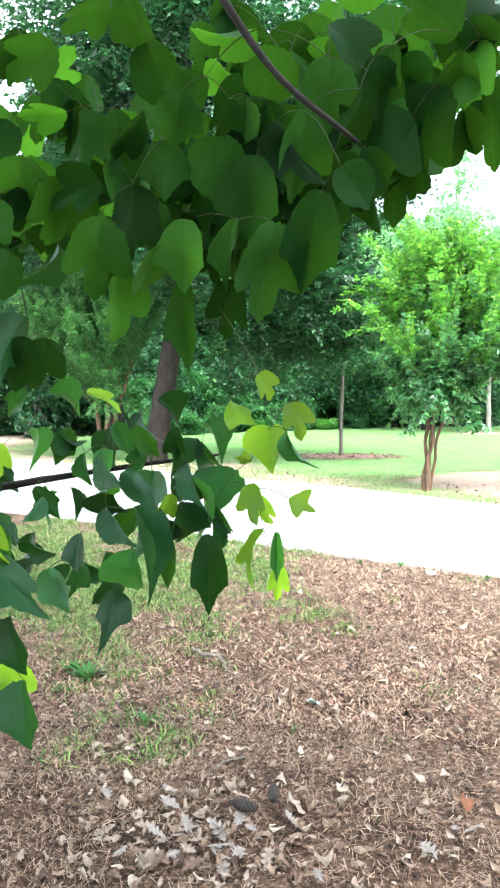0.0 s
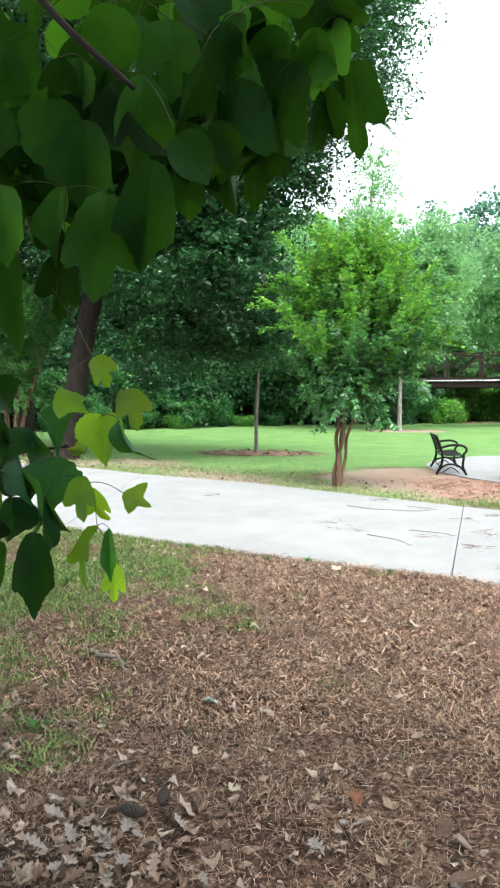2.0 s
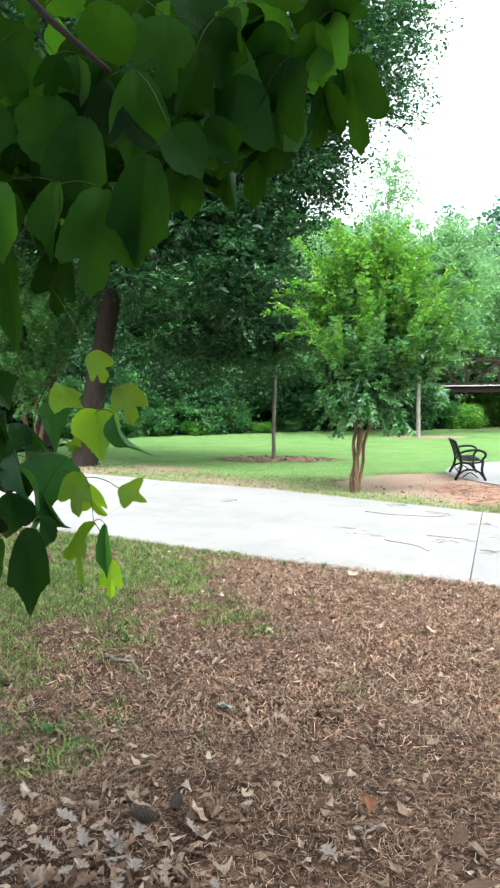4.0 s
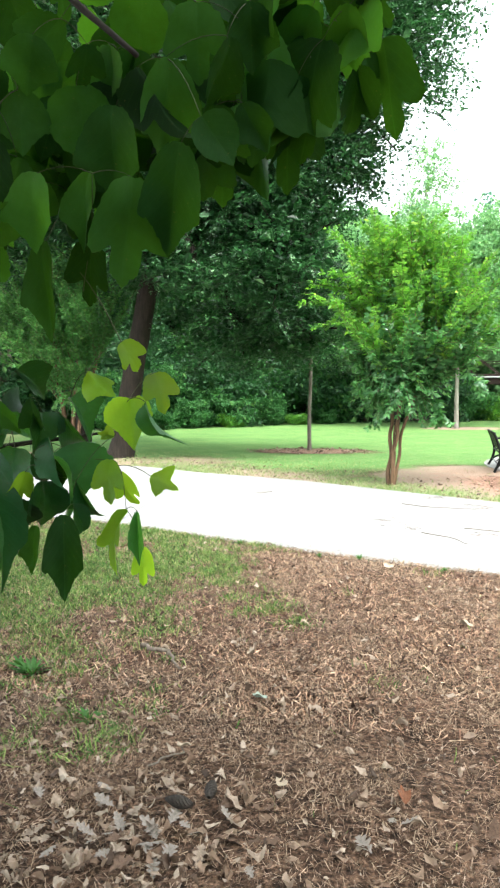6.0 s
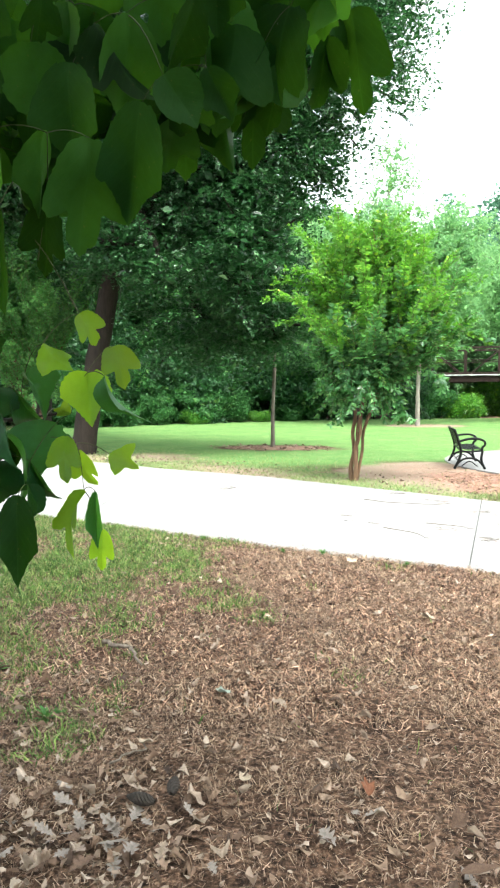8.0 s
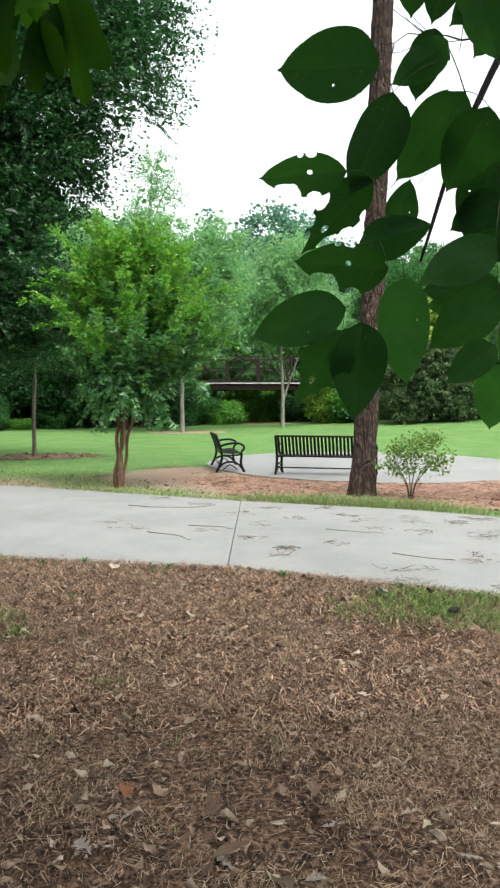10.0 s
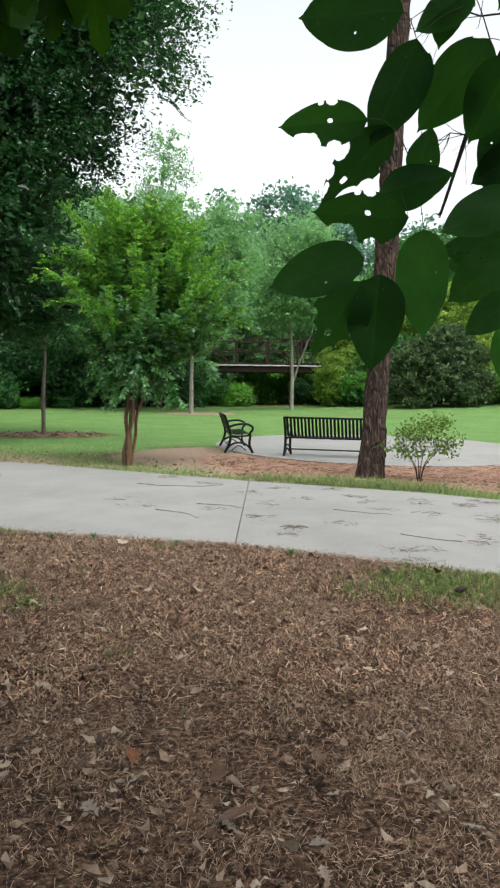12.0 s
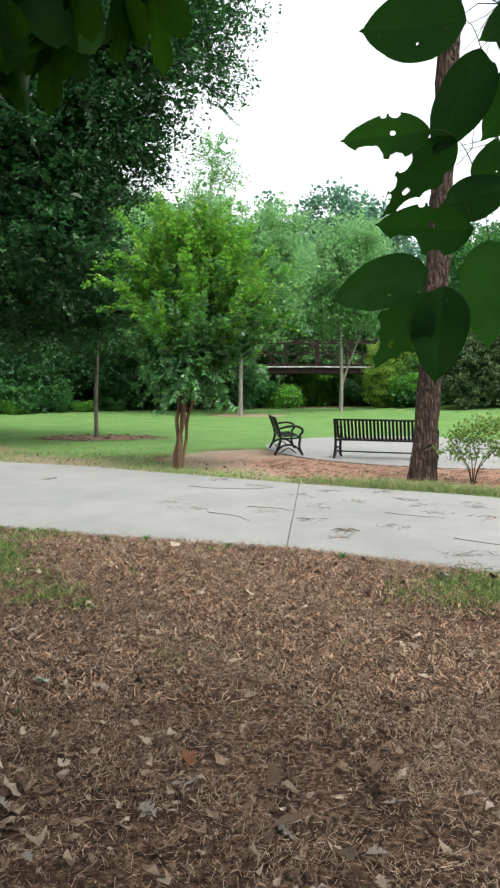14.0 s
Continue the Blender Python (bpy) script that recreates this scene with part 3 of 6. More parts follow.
def build_patio():
    cx, cy, rx, ry = PATIO
    bm = bmesh.new()
    ring = []
    for k in range(56):
        a = 2 * math.pi * k / 56
        w = 1 + 0.01 * math.sin(3 * a)
        ring.append(bm.verts.new((cx + rx * w * math.cos(a), cy + ry * w * math.sin(a), 0.0)))
    f = bm.faces.new(ring)
    up = bmesh.ops.extrude_face_region(bm, geom=[f])["geom"]
    bmesh.ops.translate(bm, vec=(0, 0, 0.012), verts=[g for g in up if isinstance(g, bmesh.types.BMVert)])
    bmesh.ops.translate(bm, vec=(0, 0, -0.08), verts=ring)
    bmesh.ops.recalc_face_normals(bm, faces=bm.faces)
    return tagged(part("patio", bm, CONCRETE), "round pale concrete seating patio on the lawn", "patio", kind="structure")


patio = build_patio()


# ---- benches ----
def bar(points, r, sides=8):
    return tube_data(points, [r] * len(points), sides)


def joined(name, pieces):
    vs, qs, n = [], [], 0
    for v, q in pieces:
        vs.append(v)
        qs.append(q + n)
        n += len(v)
    return mesh_from(name, np.vstack(vs), np.vstack(qs), True)


def curve(points, n=14):
    """A smooth line through a few points."""
    p = [Vector(q) for q in points]
    p = [p[0] * 2 - p[1]] + p + [p[-1] * 2 - p[-2]]
    out = []
    for i in range(1, len(p) - 2):
        for k in range(n):
            t = k / n
            out.append(0.5 * ((2 * p[i]) + (p[i + 1] - p[i - 1]) * t + (2 * p[i - 1] - 5 * p[i] + 4 * p[i + 1] - p[i + 2]) * t * t + (3 * p[i] - p[i - 1] - 3 * p[i + 1] + p[i + 2]) * t ** 3))
    out.append(p[-2])
    return [tuple(q) for q in out]


def build_bench(length):
    """A strap bench: x along it, y towards its front."""
    ob = empty("park_bench", pose(0, 0, 0), "black steel strap bench with scrolled arms on the patio edge", "bench", "patio benches")
    side = [(0, -0.13, 0.0), (0, -0.02, 0.24), (0, 0.0, 0.42), (0, -0.05, 0.62), (0, -0.14, 0.87)]
    frame_me = joined("side_frame", [
        bar(curve(side, 6), 0.03), bar(curve([(0, 0.52, 0.0), (0, 0.44, 0.2), (0, 0.46, 0.41)], 6), 0.029),
        bar(curve([(0, 0.0, 0.40), (0, 0.22, 0.385), (0, 0.46, 0.41)], 6), 0.02),
        bar(curve([(0, -0.11, 0.06), (0, 0.03, 0.20), (0, 0.19, 0.24), (0, 0.36, 0.20), (0, 0.49, 0.06)], 6), 0.023),
        bar(curve([(0, 0.02, 0.06), (0, 0.19, 0.17), (0, 0.36, 0.06)], 6), 0.012)])
    arm_me = joined("armrest", [bar(curve([(0, -0.05, 0.60), (0, 0.15, 0.66), (0, 0.36, 0.67), (0, 0.49, 0.62), (0, 0.51, 0.54), (0, 0.46, 0.48), (0, 0.45, 0.41)], 6), 0.027)])
    for x in (-length / 2, length / 2):
        part("side_frame", frame_me, BLACK_STEEL, ob, m=pose(x, 0, 0))
        part("armrest", arm_me, BLACK_STEEL, ob, m=pose(x, 0, 0))
    for name, y, z, r in (("top_rail", -0.14, 0.86, 0.022), ("seat_rail", 0.0, 0.41, 0.018), ("front_rail", 0.47, 0.40, 0.022), ("stretcher", -0.035, 0.16, 0.015)):
        part(name, tube(name, [(-length / 2, y, z), (0, y, z), (length / 2, y, z)], [r] * 3, 8), BLACK_STEEL, ob)
    line = curve([(0, -0.14, 0.87), (0, -0.065, 0.66), (0, -0.01, 0.50), (0, 0.05, 0.44), (0, 0.16, 0.425), (0, 0.34, 0.44), (0, 0.45, 0.43), (0, 0.49, 0.39)], 3)
    p = np.array(line)
    tan = unit(np.gradient(p, axis=0))
    nor = np.stack([p[:, 0] * 0, -tan[:, 2], tan[:, 1]], -1)
    w, h = 0.0245, 0.004
    rows = np.stack([p + np.array([sx * w, 0, 0]) + nor * sz * h for sx, sz in ((-1, -1), (1, -1), (1, 1), (-1, 1))], 1)
    m = len(p)
    q = [[i * 4 + k, i * 4 + (k + 1) % 4, (i + 1) * 4 + (k + 1) % 4, (i + 1) * 4 + k] for i in range(m - 1) for k in range(4)] + [[3, 2, 1, 0], [m * 4 - 4, m * 4 - 3, m * 4 - 2, m * 4 - 1]]
    slat_me = mesh_from("slat", rows.reshape(-1, 3), q)
    count = int((length - 0.08) / 0.078)
    for k in range(count):
        part("slat", slat_me, BLACK_STEEL, ob, m=pose(-length / 2 + 0.06 + (length - 0.12) * k / (count - 1), 0, 0))
    return ob


bench = build_bench(2.15)
bench.matrix_basis = pose(3.46, 15.2, 0.012, 0, 0, -23)
side_bench = copy_thing(bench, pose(1.30, 17.35, 0.012, 0, 0, -90.5))
side_bench["label"] = "black steel strap bench seen end-on beside bare earth"


# ---- trees ----
def build_tree(name, base, trunk, blobs, leaf, bark, clumps, per, spread, size, seed, label, category, group="", sides=12, limbs=26, up=0.4, droop=0.0, shell=0.45, rough=0.03, turn=0.0, shoot=0.0, rise=0.5, core=0.25, flat=0.6):
    """A tree about its foot: trunk lines of (points, radii), a crown of leaf clumps or leafy shoots on blobs, limbs that reach into the crown."""
    rng = np.random.default_rng(seed)
    ob = empty(name, pose(*base, 0, 0, turn), label, category, group)
    for pts, rad in trunk:
        c = np.array(curve(pts, 8))
        r = np.interp(np.linspace(0, 1, len(c)), np.linspace(0, 1, len(rad)), rad)
        part("trunk", tube("trunk", c, r, sides, rough, rng), bark, ob)
    b = np.array(blobs, float)
    if shoot:
        starts, ends, pts = shoot_points(blobs, clumps, per, shoot, rng, rise, spread)
    else:
        ends, pts = clump_points(blobs, clumps, per, spread, rng, shell, flat)
        starts = b[np.argmin(np.linalg.norm((b[None, :, :3] - ends[:, None]) / b[None, :, 3:], axis=2), axis=1), :3]
    tops = np.array([t[0][-1] for t in trunk], float)
    thick = trunk[0][1][-1]
    for q in b:
        a = tops[np.argmin(np.linalg.norm(tops - q[:3], axis=1))]
        part("limb", tube("limb", bend(a - [0, 0, 0.02], q[:3], 0.06 * np.linalg.norm(q[:3] - a), 7, rng, 0.03 * q[3]), np.linspace(thick * 0.8, thick * 0.3, 7), 8), bark, ob)
    lines = []
    for k in rng.choice(len(ends), min(limbs, len(ends)), replace=False):
        a, e = starts[k], ends[k]
        lines.append((bend(a, e, 0.05 * np.linalg.norm(e - a), 5, rng, 0.02), np.linspace(thick * 0.32, thick * 0.08, 5)))
    tagged(part("branchwork", tubes("branchwork", lines, 6), bark, ob), kind="stuff")
    n = int(core * len(pts) * 0.3)
    if n:
        k = rng.choice(len(b), n, p=np.prod(b[:, 3:], axis=1) / np.prod(b[:, 3:], axis=1).sum())
        inner = b[k, :3] + unit(rng.normal(size=(n, 3))) * b[k, 3:] * rng.uniform(0.2, 0.8, (n, 1))
        part("inner_crown", leaf_quads("inner_crown", inner, size[0] * 2.2, size[1] * 2.4, rng, up, droop), leaf, ob)
    part("crown", leaf_quads("crown", pts, size[0], size[1], rng, up, droop), leaf, ob)
    return ob


oak = build_tree(
    "oak_tree", (-9.0, 18.9, -0.03),
    [([(0, 0, 0), (0.12, 0, 0.5), (0.45, 0, 2.4), (1.0, 0.1, 5.2), (1.5, 0.2, 7.5)], [0.46, 0.34, 0.30, 0.27, 0.22])],
    [(2.0, 1.2, 8.2, 5.2, 3.8, 4.2), (5.0, -0.3, 5.6, 1.9, 2.6, 2.3), (5.6, 0.2, 10.4, 4.2, 3.6, 3.0), (0.0, 0.2, 12.5, 5.5, 4.6, 4.0), (3.4, 2.0, 3.7, 3.0, 2.0, 1.5), (-3.2, 0.4, 8.0, 3.4, 3.6, 3.4), (7.8, 0.2, 11.5, 2.3, 2.4, 1.5), (4.2, -0.4, 7.6, 2.6, 2.8, 2.4), (1.6, -1.6, 5.6, 1.7, 1.3, 1.1), (3.0, -1.8, 4.9, 1.5, 1.2, 0.7), (5.2, 1.6, 3.7, 2.5, 1.8, 1.3), (6.5, 0.4, 7.9, 1.5, 1.8, 1.5)],
    OAK_LEAF, OAK_BARK, 1300, 88, 0.36, (0.125, 0.068), 3, "large dark evergreen oak with a leaning trunk beside the path", "tree", sides=16, limbs=110, up=0.9, shell=0.3, core=0.9, flat=0.4)


def shoot_leaves(name, lines, gap, size, rng, droop=0.25):
    """Leaves in pairs along shoots: lines of points; each pair lies either side of the shoot and tips downwards a little."""
    v = []
    for line in lines:
        line = np.asarray(line, float)
        run = np.concatenate([[0], np.cumsum(np.linalg.norm(np.diff(line, axis=0), axis=1))])
        at = np.arange(0.04, run[-1], gap)
        p = np.column_stack([np.interp(at, run, line[:, k]) for k in range(3)])
        d = unit(np.column_stack([np.interp(at, run, np.gradient(line[:, k])) for k in range(3)]))
        side = unit(np.cross(d, np.array([0, 0, 1.0]) + rng.normal(size=p.shape) * 0.3))
        for sign in (-1, 1):
            g = unit(d * 0.6 + sign * side * 0.9 + rng.normal(size=p.shape) * 0.28 - np.array([0, 0, droop]))
            w = unit(np.cross(g, np.cross(side, d)) + rng.normal(size=p.shape) * 0.25)
            nor = np.cross(g, w)
            k = rng.uniform(0.7, 1.25, (len(p), 1)) * np.clip(1.15 - 0.5 * at / run[-1], 0.5, 1)[:, None]
            L, W = size[0] * k, size[1] * k
            v.append(np.stack([p, p + g * L * 0.45 + w * W / 2 + nor * W * 0.15, p + g * L, p + g * L * 0.45 - w * W / 2 + nor * W * 0.15], 1))
    v = np.vstack(v).reshape(-1, 3)
    return mesh_from(name, v, np.arange(len(v)).reshape(-1, 4))


def build_vase_tree(base, stems, crown, count, skirt, leaf, bark, size, seed, label, sprigs=(), low_leaf=None):
    """A many-stemmed tree whose branches fan out like a vase: stems of (points, radii); crown: middle and radii that
    the branch tips reach; skirt: drooping shoots low about the stems; the last argument: a darker, bluer leaf for the
    lower shoots.
    """
    rng = np.random.default_rng(seed)
    ob = empty("crape_myrtle", pose(*base), label, "tree")
    tops = []
    for pts, rad in stems:
        c = np.array(curve(pts, 8))
        part("trunk", tube("trunk", c, np.interp(np.linspace(0, 1, len(c)), np.linspace(0, 1, len(rad)), rad), 10, 0.05, rng), bark, ob)
        tops += list(c[-30::2])
    tops = np.array(tops)
    mid, radii = np.array(crown[0]), np.array(crown[1])
    twigs, shoots = [], []
    for k in range(count):
        a = 2 * math.pi * (k * 0.618 + rng.uniform(-0.05, 0.05))
        lift = math.sin(radians(rng.uniform(-22, 88)))
        flat = math.sqrt(1 - lift * lift)
        flat *= 0.62 + 0.38 * min(1.0, max(0.0, (lift + 0.3) / 0.75))
        tip = mid + radii * np.array([math.cos(a) * flat, math.sin(a) * flat, lift]) * rng.uniform(0.62, 1.1)
        low = tops[tops[:, 2] < max(1.7, tip[2] - 1.2)]
        foot = low[np.argmin(np.linalg.norm((low - tip) * [1, 1, 0.2], axis=1))]
        main = bend(foot, tip, 0.10 * np.linalg.norm(tip - foot), 9, rng, 0.025)
        twigs.append((main, np.linspace(0.008, 0.002, 9)))
        shoots.append(main[3:])
        way = unit(main[-1] - main[0])
        for j in range(11):
            s = main[rng.integers(2, 9)]
            g = unit(way + rng.normal(size=3) * 0.42 + [0, 0, 0.1])
            e = s + g * rng.uniform(0.3, 0.75)
            line = bend(s, e, 0.05, 5, rng, 0.01)
            twigs.append((line, np.linspace(0.004, 0.0015, 5)))
            shoots.append(line)
    for s, e in sprigs:
        main = bend(np.array(s), np.array(e), 0.12, 10, rng, 0.015)
        twigs.append((main, np.linspace(0.006, 0.002, 10)))
        shoots.append(main[2:])
        for j in range(13):
            k = main[rng.integers(3, 9)]
            shoots.append(bend(k, k + unit(main[-1] - main[0] + rng.normal(size=3) * 0.5) * rng.uniform(0.15, 0.35), 0.02, 4, rng))
    for k in range(skirt):
        a = rng.uniform(0, 2 * math.pi)
        s = np.array([0.12 + 0.3 * math.cos(a), 0.25 * math.sin(a), rng.uniform(1.7, 2.4)])
        e = s + np.array([math.cos(a) * rng.uniform(0.15, 0.75), math.sin(a) * rng.uniform(0.2, 0.5), rng.uniform(-0.6, 0.15)])
        line = bend(s, e, 0.1, 6, rng, 0.01)
        twigs.append((line, np.linspace(0.004, 0.0015, 6)))
        shoots.append(line)
    tagged(part("branchwork", tubes("branchwork", twigs, 5), bark, ob), kind="stuff")
    if low_leaf:
        # Shoots below a random height take the darker, bluer leaf.
        is_low = [mid[2] + 0.1 + 0.45 * rng.normal() > np.mean(np.asarray(c)[:, 2]) for c in shoots]
        part("older_foliage", shoot_leaves("older_foliage", [c for c, a in zip(shoots, is_low) if a], 0.055, (size[0] * 1.15, size[1] * 1.2), rng), low_leaf, ob, "darker bluish leaves of the lower shoots")
        shoots = [c for c, a in zip(shoots, is_low) if not a]
    part("crown", shoot_leaves("crown", shoots, 0.05, size, rng), leaf, ob)
    return ob


CRAPE_STEMS = [
    ([(-0.04, 0, 0), (-0.06, 0.02, 0.3), (0.0, 0.03, 0.6), (-0.03, 0.02, 0.95), (0.02, 0.02, 1.3), (-0.1, 0.0, 1.75), (-0.35, 0.0, 2.7)], [0.056, 0.042, 0.038, 0.036, 0.036, 0.03, 0.016]),
    ([(0.01, -0.04, 0), (0.04, -0.05, 0.3), (0.02, -0.05, 0.6), (0.11, -0.06, 0.95), (0.12, -0.06, 1.3), (0.2, -0.05, 1.8), (0.35, -0.05, 2.9)], [0.054, 0.044, 0.04, 0.038, 0.036, 0.03, 0.016]),
    ([(0.04, 0.05, 0), (0.09, 0.05, 0.3), (0.15, 0.03, 0.6), (0.17, 0.04, 0.95), (0.28, 0.04, 1.3), (0.46, 0.04, 1.75), (0.85, 0.05, 2.6)], [0.042, 0.032, 0.03, 0.029, 0.03, 0.026, 0.015]),
    ([(0.0, 0.02, 0), (0.06, 0.0, 0.5), (0.05, 0.0, 1.0), (0.14, 0.0, 1.5), (0.1, 0.0, 2.2)], [0.03, 0.022, 0.02, 0.02, 0.014])]


def hanging_sprays(ob, blobs, count, long, size, leaf, bark, seed):
    """Thin leafy twigs that stand out of a crown and droop at their ends."""
    rng = np.random.default_rng(seed)
    starts, ends, _ = shoot_points(blobs, count, 4, long, rng, 0.1, 0.0)
    lines = [bend(s, e - [0, 0, 0.08 * long], 0.06 * long, 6, rng, 0.03) for s, e in zip(starts, ends)]
    tagged(part("branchwork", tubes("branchwork", [(c, np.linspace(0.012, 0.003, 6)) for c in lines], 5), bark, ob), kind="stuff")
    part("foliage", shoot_leaves("foliage", lines, 0.05, size, rng, 0.35), leaf, ob)["kind"] = "stuff"


hanging_sprays(oak, [(5.6, 0.2, 10.4, 4.2, 3.6, 3.0), (7.8, 0.2, 11.5, 2.4, 2.4, 1.6), (5.0, -0.3, 5.6, 1.9, 2.6, 2.2), (2.4, -1.7, 5.4, 2.2, 1.4, 1.1), (4.2, -0.4, 7.6, 2.7, 2.8, 2.4), (0.8, -1.0, 9.5, 4.0, 3.6, 3.0)], 900, 0.6, (0.11, 0.055), OAK_LEAF, OAK_BARK, 4)
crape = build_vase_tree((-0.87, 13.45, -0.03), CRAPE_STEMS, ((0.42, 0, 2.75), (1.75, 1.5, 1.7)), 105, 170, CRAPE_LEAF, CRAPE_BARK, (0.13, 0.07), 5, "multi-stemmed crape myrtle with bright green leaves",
    [((-0.3, 0, 3.2), (-1.75, 0, 3.45)), ((-0.2, 0, 3.5), (-1.3, -0.1, 4.0)), ((-0.2, 0, 3.7), (-1.15, 0, 4.75)), ((0.0, 0, 3.8), (-0.5, 0, 4.85)), ((-0.1, 0.1, 3.7), (-0.8, 0.1, 4.5)), ((0.5, 0, 3.8), (0.4, 0, 4.75)), ((1.2, 0, 3.4), (2.3, 0, 3.7)), ((1.1, 0, 2.8), (2.4, 0, 2.6)), ((0.9, 0, 2.4), (1.7, -0.2, 1.75)), ((0.2, 0, 2.1), (-0.35, -0.2, 1.15)), ((0.5, 0, 2.0), (0.95, -0.2, 1.2)), ((-0.2, 0, 2.9), (-1.6, 0.1, 3.05)), ((-0.3, 0, 3.4), (-1.55, 0, 3.8)), ((0.8, 0, 3.6), (1.3, 0, 4.55))], CRAPE_LOW_LEAF)

young = build_tree(
    "young_tree", (-4.17, 23.2, -0.03),
    [([(0, 0, 0), (0.0, 0, 1.2), (0.05, 0, 2.6), (0.06, 0, 4.0)], [0.075, 0.06, 0.055, 0.04])],
    [(0.0, 0, 4.6, 1.3, 1.3, 1.0), (0.3, 0, 5.6, 0.9, 0.9, 0.9)],
    OAK_LEAF, GREY_BARK, 190, 18, 0.06, (0.14, 0.075), 7, "slender young tree with a straight thin trunk on the lawn", "tree", sides=8, limbs=90, shoot=0.6)

post_tree = build_tree(
    "young_lawn_tree", (0.9, 40.5, 0.1),
    [([(0, 0, 0), (0, 0, 2.2), (0.1, 0, 4.4)], [0.14, 0.11, 0.09])],
    [(0.2, 0, 7.5, 3.2, 3.0, 3.2), (-1.2, 0, 6.0, 2.2, 2.2, 1.8), (1.4, 0, 9.5, 2.4, 2.2, 2.0)],
    PALE_LEAF, PALE_BARK, 900, 30, 0.2, (0.27, 0.12), 9, "pale-trunked young lawn tree in a ring of bare earth", "tree", sides=10, limbs=60, droop=0.3, shoot=1.3)

willow = build_tree(
    "feathery_tree", (7.4, 45.0, 0.2),
    [([(0, 0, 0), (0.0, 0, 2.6), (-0.1, 0, 5.2)], [0.14, 0.11, 0.085]), ([(0.05, 0, 1.8), (0.5, 0, 3.2), (1.2, 0, 5.0)], [0.065, 0.055, 0.045])],
    [(0.2, 0, 8.0, 3.0, 2.8, 2.2), (0.4, 0, 10.2, 2.3, 2.3, 1.6), (-1.4, 0, 7.0, 1.7, 1.9, 1.3), (1.9, 0, 7.2, 1.7, 1.9, 1.4)],
    PALE_LEAF, PALE_BARK, 1000, 30, 0.2, (0.27, 0.10), 11, "feathery light green tree with a pale forked trunk", "tree", sides=10, limbs=80, droop=0.5, shoot=1.3, rise=0.3)

MYRTLE_STEMS = [([(-0.15, 0, 0), (-0.2, 0, 1.2), (-0.5, 0, 2.8)], [0.09, 0.07, 0.04]), ([(0.05, 0, 0), (0.1, 0, 1.2), (0.3, 0, 3.0)], [0.09, 0.07, 0.04]), ([(0.2, 0.05, 0), (0.35, 0, 1.2), (0.9, 0, 2.8)], [0.08, 0.06, 0.035])]
build_vase_tree((-10.9, 19.5, -0.02), MYRTLE_STEMS, ((-0.5, -0.2, 3.4), (2.4, 1.9, 2.4)), 120, 40, MYRTLE_LEAF, CRAPE_BARK, (0.15, 0.07), 13, "leafy crape myrtle with reddish stems under the trees")

clump_tree = build_tree(
    "ribbed_tree", (-22.7, 33.4, 0.2),
    [([(-0.35, 0, 0), (-0.3, 0, 1.0), (-0.3, 0, 3.0), (-0.6, 0, 7)], [0.34, 0.24, 0.2, 0.14]), ([(0.1, -0.1, 0), (0.1, -0.05, 1.0), (0.12, 0, 3.0), (0.2, 0, 7)], [0.34, 0.24, 0.2, 0.14]), ([(0.5, 0.05, 0), (0.42, 0, 1.0), (0.4, 0, 3.0), (0.9, 0, 7)], [0.3, 0.22, 0.18, 0.12])],
    [(0, 0, 8.5, 4.0, 3.5, 3.2), (0, 0, 12, 3.5, 3.2, 2.6), (1.5, 0, 5.6, 2.4, 2.2, 1.2)],
    WOOD_LEAF, PALE_BARK, 520, 34, 0.42, (0.3, 0.17), 15, "tree with several pale ribbed trunks in bare earth", "tree", limbs=40)

back_oak = build_tree(
    "oak_tree", (-13.6, 25.2, 0.0),
    [([(0, 0, 0), (0.05, 0, 1.2), (0.1, 0, 3.4), (0.3, 0, 7.0)], [0.40, 0.33, 0.3, 0.24])],
    [(0, 0, 9.0, 4.4, 4.0, 3.6), (-2.6, 0, 7.0, 2.8, 2.8, 2.2), (2.0, 0.3, 6.8, 2.6, 2.6, 1.8), (0.3, 0, 13, 3.6, 3.4, 2.8)],
    DARK_LEAF, OAK_BARK, 900, 36, 0.4, (0.24, 0.14), 17, "dark oak with a straight trunk behind the path", "tree", limbs=40)


